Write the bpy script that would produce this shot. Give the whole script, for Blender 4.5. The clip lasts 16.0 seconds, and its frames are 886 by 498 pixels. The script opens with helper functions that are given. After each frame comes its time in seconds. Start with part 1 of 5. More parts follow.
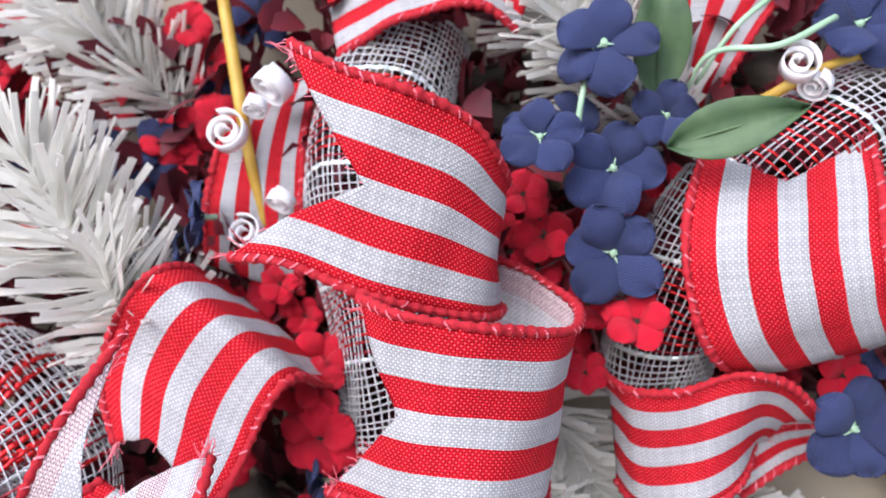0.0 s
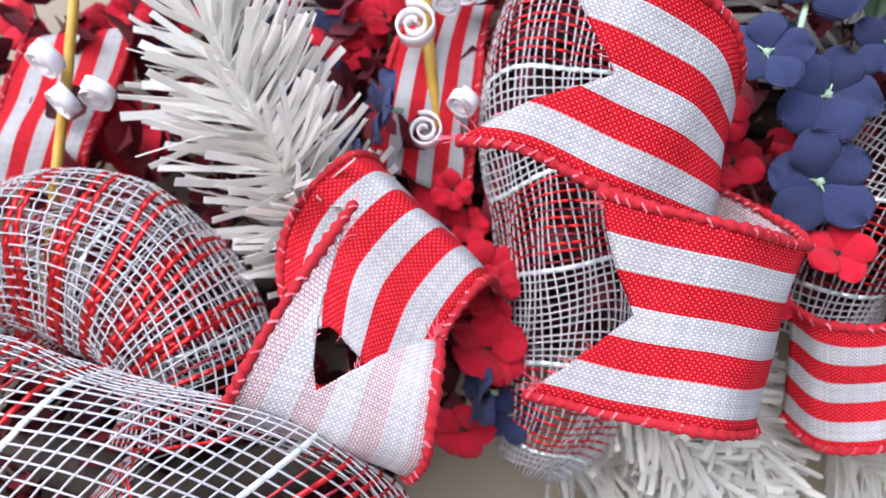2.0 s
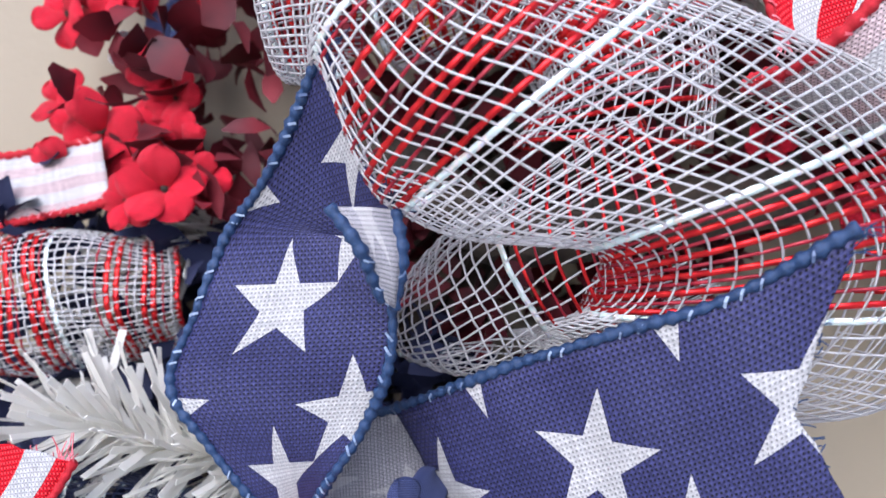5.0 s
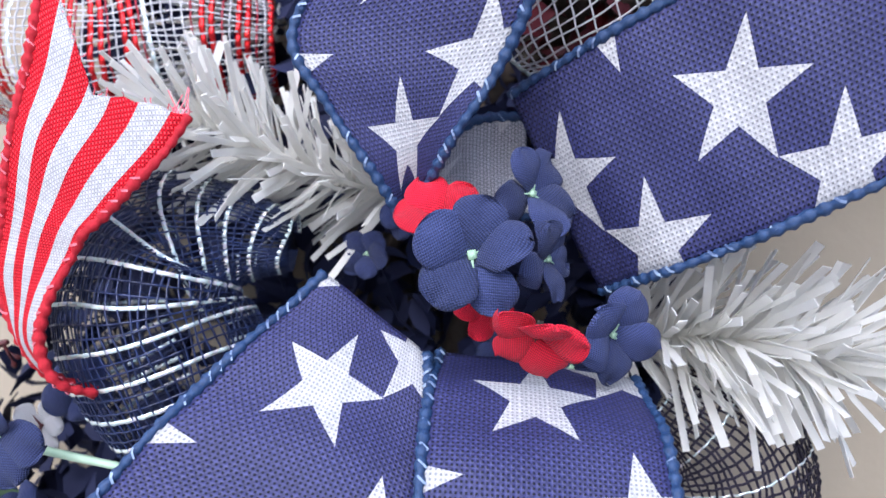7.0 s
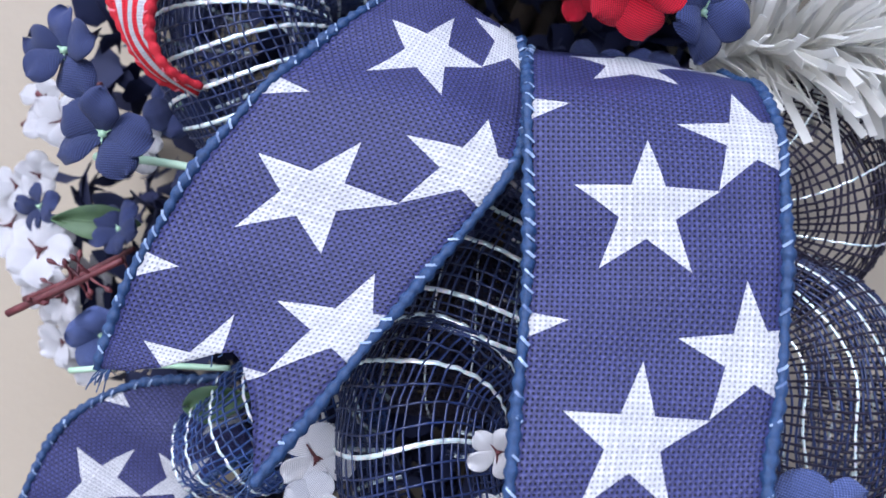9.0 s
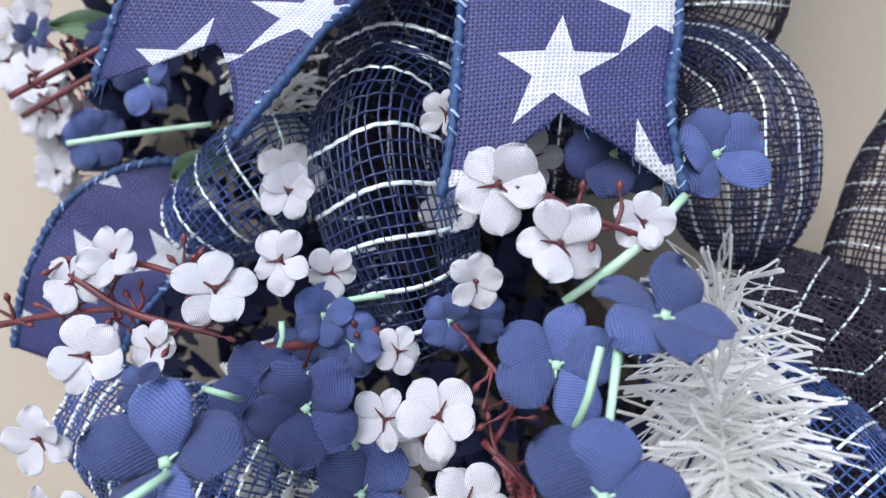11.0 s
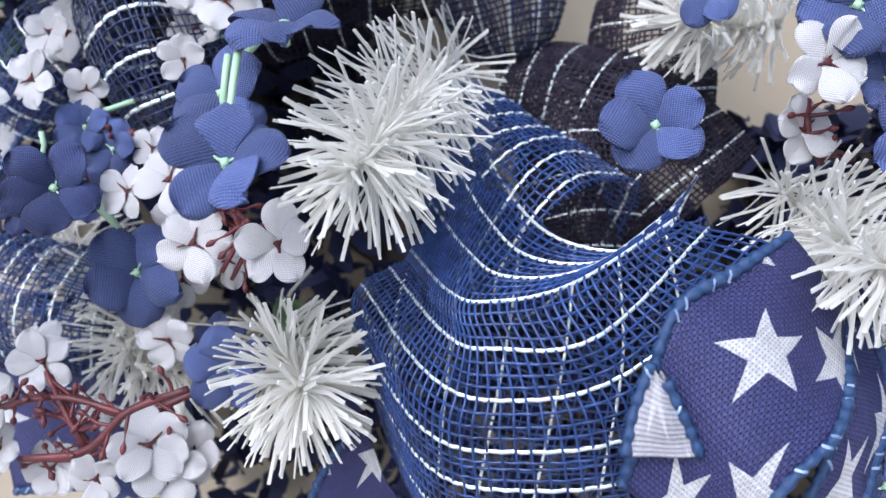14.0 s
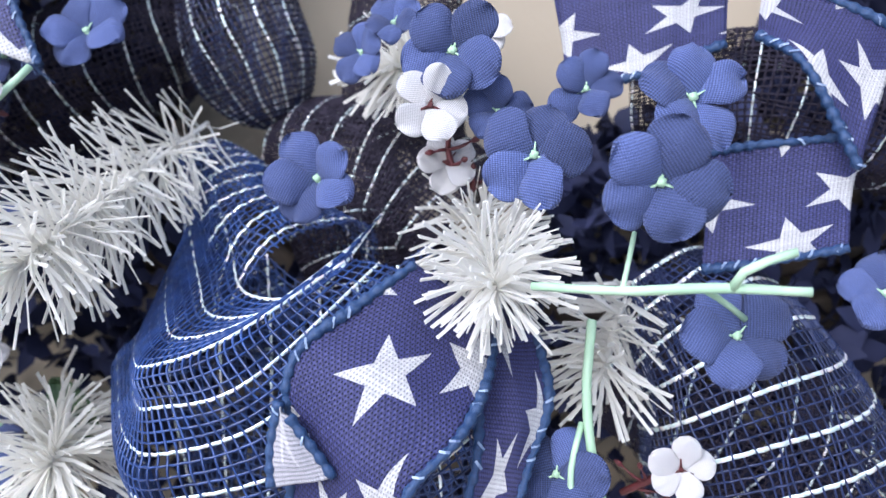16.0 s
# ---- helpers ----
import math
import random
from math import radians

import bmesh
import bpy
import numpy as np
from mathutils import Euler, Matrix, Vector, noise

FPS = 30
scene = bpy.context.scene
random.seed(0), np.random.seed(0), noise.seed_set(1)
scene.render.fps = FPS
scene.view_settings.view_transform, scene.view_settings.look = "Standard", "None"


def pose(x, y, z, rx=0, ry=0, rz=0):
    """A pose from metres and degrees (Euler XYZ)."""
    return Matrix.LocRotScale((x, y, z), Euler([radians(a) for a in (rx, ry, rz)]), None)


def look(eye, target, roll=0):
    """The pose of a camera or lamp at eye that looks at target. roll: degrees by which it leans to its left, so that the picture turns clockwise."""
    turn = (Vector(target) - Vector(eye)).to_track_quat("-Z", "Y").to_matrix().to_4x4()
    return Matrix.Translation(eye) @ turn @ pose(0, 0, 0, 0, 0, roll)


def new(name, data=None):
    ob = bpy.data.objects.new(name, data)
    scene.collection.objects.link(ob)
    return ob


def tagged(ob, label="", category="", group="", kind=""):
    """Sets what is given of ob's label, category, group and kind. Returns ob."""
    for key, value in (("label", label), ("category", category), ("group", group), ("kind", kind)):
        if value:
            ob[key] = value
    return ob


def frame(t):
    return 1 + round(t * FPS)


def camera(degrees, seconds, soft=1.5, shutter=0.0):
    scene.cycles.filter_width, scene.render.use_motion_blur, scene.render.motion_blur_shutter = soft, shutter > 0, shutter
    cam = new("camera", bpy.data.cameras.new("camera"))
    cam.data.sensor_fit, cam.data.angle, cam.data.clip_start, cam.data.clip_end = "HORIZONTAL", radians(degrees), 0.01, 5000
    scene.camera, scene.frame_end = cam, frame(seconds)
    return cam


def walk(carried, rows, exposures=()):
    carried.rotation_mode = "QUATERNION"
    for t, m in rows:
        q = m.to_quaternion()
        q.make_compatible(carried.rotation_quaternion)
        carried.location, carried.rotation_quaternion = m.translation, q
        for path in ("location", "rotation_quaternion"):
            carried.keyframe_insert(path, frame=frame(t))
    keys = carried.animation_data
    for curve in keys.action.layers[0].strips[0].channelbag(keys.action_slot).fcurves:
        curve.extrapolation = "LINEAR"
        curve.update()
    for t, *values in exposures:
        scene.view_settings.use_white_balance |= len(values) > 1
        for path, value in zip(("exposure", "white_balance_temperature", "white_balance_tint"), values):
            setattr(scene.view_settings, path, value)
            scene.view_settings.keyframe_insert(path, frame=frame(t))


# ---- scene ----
cam = camera(60.0, 16.0, soft=1.5)
cam.data.dof.use_dof, cam.data.dof.focus_distance, cam.data.dof.aperture_fstop = True, 0.213, 13.0
PATH = [
    (0, (0.089, -0.19, 0.034), (-0.123, 1.797, 0.12), -7.2),
    (0.5, (0.08, -0.193, 0.034), (-0.132, 1.795, 0.109), -6.5),
    (1, (0.06, -0.188, 0.028), (-0.134, 1.801, 0.08), -5.3),
    (1.5, (0.033, -0.187, 0.022), (-0.147, 1.804, 0.049), -3.8),
    (2, (0.011, -0.188, 0.015), (-0.159, 1.805, 0.038), -2.1),
    (2.5, (-0.018, -0.188, 0.007), (-0.195, 1.804, 0.03), -0.2),
    (3, (-0.046, -0.188, -0.003), (-0.224, 1.804, -0.004), 1.8),
    (3.5, (-0.082, -0.186, -0.016), (-0.246, 1.807, -0.036), 4.1),
    (4, (-0.107, -0.182, -0.034), (-0.281, 1.809, -0.102), 6.0),
    (4.2, (-0.112, -0.181, -0.041), (-0.306, 1.806, -0.164), 6.8),
    (6.3, (-0.157, -0.173, -0.141), (-0.275, 1.822, -0.213), 11.0),
    (6.5, (-0.156, -0.176, -0.153), (-0.277, 1.819, -0.221), 11.0),
    (7, (-0.157, -0.18, -0.185), (-0.301, 1.814, -0.246), 11.0),
    (7.5, (-0.157, -0.181, -0.211), (-0.321, 1.811, -0.283), 10.8),
    (8, (-0.159, -0.181, -0.233), (-0.329, 1.809, -0.329), 10.7),
    (8.5, (-0.162, -0.184, -0.253), (-0.331, 1.806, -0.374), 10.6),
    (9, (-0.163, -0.193, -0.276), (-0.335, 1.795, -0.412), 10.6),
    (9.2, (-0.162, -0.198, -0.288), (-0.332, 1.79, -0.428), 10.6),
    (11.3, (-0.129, -0.228, -0.391), (-0.281, 1.766, -0.367), 7.5),
    (11.5, (-0.125, -0.229, -0.399), (-0.281, 1.765, -0.379), 7.3),
    (12, (-0.114, -0.225, -0.419), (-0.275, 1.768, -0.412), 6.2),
    (12.5, (-0.099, -0.232, -0.425), (-0.267, 1.76, -0.446), 4.8),
    (13, (-0.083, -0.239, -0.434), (-0.262, 1.753, -0.463), 3.1),
    (13.5, (-0.065, -0.245, -0.441), (-0.253, 1.746, -0.477), 1.1),
    (14, (-0.039, -0.249, -0.441), (-0.23, 1.742, -0.47), -0.9),
    (14.5, (-0.014, -0.251, -0.442), (-0.212, 1.739, -0.447), -3.0),
    (15, (0.007, -0.257, -0.444), (-0.198, 1.732, -0.424), -5.2),
    (15.5, (0.036, -0.263, -0.445), (-0.169, 1.726, -0.419), -7.4),
    (16, (0.06, -0.262, -0.442), (-0.128, 1.729, -0.412), -9.7),
]
walk(cam, [(t, look(eye, target, roll)) for t, eye, target, roll in PATH], [
    (0.0, 0.84, 5700, 16), (4.2, 0.78, 5550, 16), (6.5, 0.96, 5450, 16), (8.5, 0.74, 5180, 17), (11.5, 0.80, 5440, 14), (14.0, 0.88, 5440, 14), (16.0, 1.04, 5460, 15)])

# ---- light: soft overcast daylight from the upper left, in front of the wall ----
world = bpy.data.worlds.new("world")
scene.world = world
world.use_nodes = True
sky = world.node_tree.nodes.new("ShaderNodeTexSky")
sky.sky_type, sky.sun_disc = "NISHITA", False
sky.sun_elevation, sky.sun_rotation = radians(38), radians(200)
sky.air_density, sky.dust_density, sky.ozone_density = 1.0, 3.0, 1.0
back_node = world.node_tree.nodes["Background"]
world.node_tree.links.new(sky.outputs[0], back_node.inputs[0])
back_node.inputs[1].default_value = 0.12
sun = new("sun", bpy.data.lights.new("sun", "SUN"))
sun.data.energy, sun.data.angle, sun.data.color = 1.8, radians(55), (1.0, 0.96, 0.9)
sun.matrix_world = look((-0.8, -2.3, 1.8), (0, 0, 0))


# ---- materials ----
def material(name, rough=0.6, metal=0.0):
    m = bpy.data.materials.new(name)
    m.use_nodes = True
    b = m.node_tree.nodes["Principled BSDF"]
    b.inputs["Roughness"].default_value, b.inputs["Metallic"].default_value = rough, metal
    return m, m.node_tree, b


def calc(nt, op, a, b=None, c=None):
    n = nt.nodes.new("ShaderNodeMath")
    n.operation = op
    for k, v in enumerate((a, b, c)):
        if v is None:
            continue
        if isinstance(v, (int, float)):
            n.inputs[k].default_value = v
        else:
            nt.links.new(v, n.inputs[k])
    return n.outputs[0]


def blend(nt, fac, a, b):
    n = nt.nodes.new("ShaderNodeMix")
    n.data_type = "RGBA"
    for v, k in ((fac, 0), (a, 6), (b, 7)):
        if isinstance(v, (int, float, tuple)):
            n.inputs[k].default_value = v if not isinstance(v, tuple) else (*v[:3], 1)
        else:
            nt.links.new(v, n.inputs[k])
    return n.outputs[2]


def bump(nt, b, height, strength, dist):
    n = nt.nodes.new("ShaderNodeBump")
    n.inputs["Strength"].default_value, n.inputs["Distance"].default_value = strength, dist
    nt.links.new(height, n.inputs["Height"])
    nt.links.new(n.outputs[0], b.inputs["Normal"])


def grain(nt, scale, detail=3.0, coord="Object"):
    tc = nt.nodes.new("ShaderNodeTexCoord")
    n = nt.nodes.new("ShaderNodeTexNoise")
    n.inputs["Scale"].default_value, n.inputs["Detail"].default_value = scale, detail
    nt.links.new(tc.outputs[coord], n.inputs["Vector"])
    return n.outputs[0]


def mottled(name, dark, light, scale, rough=0.6, metal=0.0, bump_size=0.0, bump_scale=None, vary=0.0):
    m, nt, b = material(name, rough, metal)
    f = grain(nt, scale)
    f = calc(nt, "MULTIPLY_ADD", f, 2.0, -0.5)
    col = blend(nt, f, dark, light)
    if vary:
        info = nt.nodes.new("ShaderNodeObjectInfo")
        hsv = nt.nodes.new("ShaderNodeHueSaturation")
        nt.links.new(calc(nt, "MULTIPLY_ADD", info.outputs["Random"], vary, 1 - vary / 2), hsv.inputs["Value"])
        nt.links.new(col, hsv.inputs["Color"])
        col = hsv.outputs[0]
    nt.links.new(col, b.inputs["Base Color"])
    if bump_size:
        bump(nt, b, grain(nt, bump_scale or scale * 6), 0.6, bump_size)
    return m


def thin(m, share, colour):
    """Lets part of the light through a thin sheet."""
    nt = m.node_tree
    out = nt.nodes["Material Output"]
    t, mix = nt.nodes.new("ShaderNodeBsdfTranslucent"), nt.nodes.new("ShaderNodeMixShader")
    t.inputs[0].default_value = (*colour, 1)
    mix.inputs[0].default_value = share
    nt.links.new(nt.nodes["Principled BSDF"].outputs[0], mix.inputs[1])
    nt.links.new(t.outputs[0], mix.inputs[2])
    nt.links.new(mix.outputs[0], out.inputs[0])
    return m


def uv_axes(nt):
    uv = nt.nodes.new("ShaderNodeUVMap")
    sep = nt.nodes.new("ShaderNodeSeparateXYZ")
    nt.links.new(uv.outputs[0], sep.inputs[0])
    return sep.outputs[0], sep.outputs[1]


def weave(nt, u, v, threads):
    """Plain weave from the cloth's own coordinates: over and under threads."""
    a = calc(nt, "SINE", calc(nt, "MULTIPLY", u, threads * math.pi))
    c = calc(nt, "SINE", calc(nt, "MULTIPLY", v, threads * math.pi))
    over = calc(nt, "MULTIPLY", a, c)
    gap = calc(nt, "MAXIMUM", calc(nt, "ABSOLUTE", a), calc(nt, "ABSOLUTE", c))
    return over, gap


def star_mask(nt, u, v, pitch, offset, centre, size, turn):
    """1 inside five-pointed stars set along the ribbon at even pitch."""
    du = calc(nt, "SUBTRACT", calc(nt, "FLOORED_MODULO", calc(nt, "ADD", u, offset), pitch), pitch / 2)
    dv = calc(nt, "SUBTRACT", v, centre)
    r = calc(nt, "SQRT", calc(nt, "ADD", calc(nt, "MULTIPLY", du, du), calc(nt, "MULTIPLY", dv, dv)))
    ang = calc(nt, "ADD", calc(nt, "ARCTAN2", dv, du), turn + 20 * math.pi)
    fold = math.pi * 2 / 5
    a = calc(nt, "ABSOLUTE", calc(nt, "SUBTRACT", calc(nt, "FLOORED_MODULO", ang, fold), fold / 2))
    a = calc(nt, "SUBTRACT", fold / 2, a)
    px, py = calc(nt, "MULTIPLY", r, calc(nt, "COSINE", a)), calc(nt, "MULTIPLY", r, calc(nt, "SINE", a))
    dx, dy = 0.382 * size * math.cos(math.pi / 5) - size, 0.382 * size * math.sin(math.pi / 5)
    cross = calc(nt, "SUBTRACT", calc(nt, "MULTIPLY", py, dx), calc(nt, "MULTIPLY", calc(nt, "SUBTRACT", px, size), dy))
    return calc(nt, "GREATER_THAN", cross, 0.0)


def cloth(name, printed, ground, figure, kind, rough=0.75, star=(0.30, 0.90), threads=50, turn0=0.66):
    m, nt, b = material(name, rough)
    u, v = uv_axes(nt)
    if kind == "stripes":
        k = calc(nt, "FLOORED_MODULO", calc(nt, "MULTIPLY_ADD", v, 6.5, 0.0), 2.0)
        mask = calc(nt, "GREATER_THAN", k, 1.0)
    else:
        size, pitch = star
        mask = star_mask(nt, u, v, pitch, pitch / 2, 0.46, size, turn0)
        for off, centre, turn in ((pitch * 0.88, 0.88, 0.5), (pitch * 0.95, -0.12, 0.8)):
            mask = calc(nt, "MAXIMUM", mask, star_mask(nt, u, v, pitch, off, centre, size * 0.97, turn))
    over, gap = weave(nt, u, v, threads)
    g = grain(nt, 90.0)
    col = blend(nt, mask, ground, figure)
    if kind == "stripes":
        dots = calc(nt, "MULTIPLY", calc(nt, "GREATER_THAN", over, 0.45), calc(nt, "MULTIPLY_ADD", mask, -0.22, 0.22))
        col = blend(nt, dots, col, (0.62, 0.22, 0.22))
    if printed < 1:
        col = blend(nt, printed, (0.56, 0.55, 0.56), col)
    shade = calc(nt, "MULTIPLY_ADD", over, 0.22 if kind == "stripes" else calc(nt, "MULTIPLY_ADD", mask, -0.2, 0.24), 0.92)
    for axis in (u, v):
        slub = nt.nodes.new("ShaderNodeTexWhiteNoise")
        slub.noise_dimensions = "1D"
        nt.links.new(calc(nt, "FLOOR", calc(nt, "MULTIPLY", axis, threads)), slub.inputs["W"])
        shade = calc(nt, "MULTIPLY", shade, calc(nt, "MULTIPLY_ADD", slub.outputs["Value"], 0.16 if kind == "stripes" else 0.16, 0.94))
    shade = calc(nt, "MULTIPLY", shade, calc(nt, "MULTIPLY_ADD", g, 0.2, 0.9))
    hole = calc(nt, "LESS_THAN", gap, 0.66)
    deep = calc(nt, "MULTIPLY_ADD", mask, 0.5, -0.97) if printed == 1 and kind == "stars" else calc(nt, "MULTIPLY_ADD", mask, 0.33, -0.76)
    shade = calc(nt, "MULTIPLY", shade, calc(nt, "MULTIPLY_ADD", hole, deep, 1.06))
    hsv = nt.nodes.new("ShaderNodeHueSaturation")
    nt.links.new(shade, hsv.inputs["Value"])
    nt.links.new(col, hsv.inputs["Color"])
    nt.links.new(hsv.outputs[0], b.inputs["Base Color"])
    bump(nt, b, calc(nt, "MULTIPLY_ADD", over, 0.35, gap), 0.6, 0.0004)
    b.inputs["Specular IOR Level"].default_value = 0.12 if kind == "stripes" else 0.3
    return m


RED, NAVY, WHITE = (0.54, 0.004, 0.014), (0.036, 0.038, 0.118), (0.45, 0.45, 0.455)
STRIPE = cloth("striped_cloth", 1, RED, WHITE, "stripes", threads=66)
STRIPE_BACK = cloth("striped_cloth_reverse", 0.22, RED, WHITE, "stripes", threads=66)
STAR = cloth("star_cloth", 1, NAVY, WHITE, "stars", 0.5)
STAR_BACK = cloth("star_cloth_reverse", 0.3, NAVY, WHITE, "stars")
STAR_SMALL = cloth("small_star_cloth", 1, NAVY, WHITE, "stars", 0.55, star=(0.25, 0.72), turn0=-0.14)
RED_CORD = mottled("red_cord", (0.34, 0.004, 0.010), (0.50, 0.008, 0.022), 900, 0.8, bump_size=0.0003)
BLUE_CORD = mottled("blue_cord", (0.010, 0.030, 0.085), (0.022, 0.06, 0.16), 900, 0.5, bump_size=0.0003)
PINK_THREAD = mottled("pink_thread", (0.50, 0.015, 0.03), (0.78, 0.25, 0.30), 160, 0.5)
PALE_THREAD = mottled("pale_thread", (0.015, 0.045, 0.16), (0.40, 0.50, 0.64), 130, 0.5)


def petal_material(name, dark, light, rough=0.7, vary=0.3):
    m, nt, b = material(name, rough)
    u, v = uv_axes(nt)
    over, gap = weave(nt, calc(nt, "MULTIPLY_ADD", v, 0.3, u), v, 72)
    f = calc(nt, "MULTIPLY_ADD", grain(nt, 60), 1.6, -0.3)
    col = blend(nt, f, dark, light)
    info = nt.nodes.new("ShaderNodeObjectInfo")
    hsv = nt.nodes.new("ShaderNodeHueSaturation")
    val = calc(nt, "MULTIPLY_ADD", info.outputs["Random"], vary, 1 - vary / 2)
    nt.links.new(calc(nt, "MULTIPLY", val, calc(nt, "MULTIPLY_ADD", over, 0.6, 0.96)), hsv.inputs["Value"])
    nt.links.new(col, hsv.inputs["Color"])
    nt.links.new(hsv.outputs[0], b.inputs["Base Color"])
    bump(nt, b, over, 0.6, 0.0003)
    b.inputs["Sheen Weight"].default_value = 0.06
    b.inputs["Specular IOR Level"].default_value = 0.25
    return m


NAVY_PETAL = petal_material("navy_petal_cloth", (0.018, 0.025, 0.075), (0.046, 0.060, 0.155), vary=0.5)
BLUE_PETAL = petal_material("slate_blue_petal_cloth", (0.032, 0.046, 0.128), (0.096, 0.126, 0.28), vary=0.8)
RED_PETAL = petal_material("red_petal_cloth", (0.42, 0.004, 0.016), (0.70, 0.009, 0.036), 0.6)
WHITE_PETAL = thin(petal_material("white_petal_cloth", (0.70, 0.69, 0.69), (0.78, 0.77, 0.77), 0.7, 0.10), 0.35, (0.86, 0.85, 0.85))
GREEN = mottled("pale_green_plastic", (0.26, 0.44, 0.27), (0.46, 0.62, 0.44), 60, 0.45)
LEAF = mottled("leaf_cloth", (0.03, 0.07, 0.03), (0.09, 0.15, 0.06), 80, 0.6, vary=0.3)
MAROON = mottled("maroon_twig_plastic", (0.05, 0.009, 0.011), (0.14, 0.026, 0.028), 120, 0.5, bump_size=0.0005)
GOLD = mottled("golden_stem", (0.42, 0.24, 0.02), (0.62, 0.42, 0.07), 90, 0.5)
NEEDLE = thin(mottled("white_needle_plastic", (0.74, 0.735, 0.70), (0.86, 0.855, 0.82), 150, 0.4), 0.55, (0.94, 0.93, 0.88))
CURL = mottled("white_curl_paper", (0.84, 0.83, 0.83), (0.92, 0.91, 0.91), 120, 0.6)
NET_WHITE = mottled("white_net_strand", (0.42, 0.41, 0.42), (0.56, 0.56, 0.57), 200, 0.4)
NET_RED = mottled("red_foil_strand", (0.5, 0.012, 0.02), (0.75, 0.03, 0.025), 260, 0.28, 0.75)
NET_MAROON = mottled("dark_red_strand", (0.2, 0.008, 0.02), (0.4, 0.012, 0.03), 260, 0.4, 0.2)
NET_NAVY = mottled("navy_net_strand", (0.005, 0.013, 0.055), (0.030, 0.068, 0.225), 160, 0.33)
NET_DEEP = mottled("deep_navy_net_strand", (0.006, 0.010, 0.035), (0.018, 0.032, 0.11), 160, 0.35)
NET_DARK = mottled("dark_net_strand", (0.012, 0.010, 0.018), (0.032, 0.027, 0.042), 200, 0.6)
# Near-black navy for added leaves: the shade of deep gaps put into colour.
GAP_SHADE_NAVY = mottled("navy_gap_shade_leaves", (0.010, 0.012, 0.03), (0.03, 0.035, 0.085), 25, 0.7)
# Gap shade mixed with the red of deeper flowers, put into one colour.
GAP_SHADE_RED = mottled("red_gap_shade_leaves", (0.02, 0.004, 0.008), (0.20, 0.006, 0.016), 30, 0.7)
for dull, gloss in ((NET_DARK, 0.12), (GAP_SHADE_NAVY, 0.2), (NET_NAVY, 0.5)):
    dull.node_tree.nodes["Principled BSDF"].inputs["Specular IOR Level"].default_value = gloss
VINE = mottled("dark_vine", (0.02, 0.016, 0.012), (0.07, 0.05, 0.035), 60, 0.85, bump_size=0.002)


def foil_material():
    m, nt, b = material("iridescent_silver_foil", 0.2, 0.45)
    ramp = nt.nodes.new("ShaderNodeValToRGB")
    cr = ramp.color_ramp
    cr.elements[0].position, cr.elements[0].color = 0.3, (0.85, 0.87, 0.9, 1)
    cr.elements[1].position, cr.elements[1].color = 0.75, (0.95, 0.93, 0.95, 1)
    for pos, c in ((0.5, (0.7, 0.88, 0.85, 1)), (0.58, (0.92, 0.8, 0.7, 1)), (0.64, (0.75, 0.78, 0.97, 1))):
        cr.elements.new(pos).color = c
    nt.links.new(grain(nt, 420), ramp.inputs[0])
    nt.links.new(ramp.outputs[0], b.inputs["Base Color"])
    bump(nt, b, grain(nt, 700), 0.8, 0.0006)
    return m


FOIL = foil_material()
PAINT = mottled("tan_wall_paint", (0.29, 0.245, 0.175), (0.35, 0.30, 0.22), 3.0, 0.7, bump_size=0.0008, bump_scale=160)
FLOOR = mottled("grey_floor", (0.32, 0.31, 0.30), (0.42, 0.41, 0.39), 4.0, 0.7, bump_size=0.001)


# ---- shaping tools ----
def spline(rows, n):
    """Smooth samples through rows of numbers, even along the length of the first three columns."""
    p = np.array(rows, float)
    d = np.linalg.norm(np.diff(p[:, :3], axis=0), axis=1) + 1e-5
    if p.shape[1] >= 6:
        d = d + np.linalg.norm(np.diff(p[:, 3:6], axis=0), axis=1)
    knots = np.r_[0, np.cumsum(d)]
    slope = np.gradient(p, knots, axis=0)
    t = np.linspace(0, knots[-1], n)
    i = np.clip(np.searchsorted(knots, t, side="right") - 1, 0, len(p) - 2)
    h = (knots[i + 1] - knots[i])[:, None]
    s = ((t - knots[i])[:, None]) / h
    return ((2 * s**3 - 3 * s**2 + 1) * p[i] + (s**3 - 2 * s**2 + s) * h * slope[i]
            + (3 * s**2 - 2 * s**3) * p[i + 1] + (s**3 - s**2) * h * slope[i + 1])


def unit(a):
    return a / (np.linalg.norm(a, axis=-1, keepdims=True) + 1e-12)


def solid(name, verts, faces, mats, parent=None, uv=None, which=None, smooth=True, label=""):
    me = bpy.data.meshes.new(name)
    me.from_pydata(np.asarray(verts).tolist(), [], np.asarray(faces).tolist() if not isinstance(faces, list) else faces)
    for m in mats if isinstance(mats, (list, tuple)) else [mats]:
        me.materials.append(m)
    if smooth:
        me.polygons.foreach_set("use_smooth", np.ones(len(me.polygons), bool))
    if which is not None:
        me.polygons.foreach_set("material_index", np.asarray(which, np.int32))
    if uv is not None:
        layer = me.uv_layers.new(name="cloth")
        idx = np.empty(len(me.loops), np.int32)
        me.loops.foreach_get("vertex_index", idx)
        layer.data.foreach_set("uv", np.asarray(uv)[idx].astype(np.float32).ravel())
    me.update()
    ob = new(name, me)
    ob.parent = parent
    if label:
        ob["label"] = label
    return ob


def base(name, at, label, category, group="", kind=""):
    ob = new(name)
    ob.location = at
    ob.empty_display_size = 0.01
    tagged(ob, label, category, group, kind)
    return ob


def hang(ob, parent):
    """Make a part in world places a child of its thing without moving it."""
    ob.parent = parent
    ob.matrix_parent_inverse = Matrix.Translation(parent.location).inverted()
    return ob


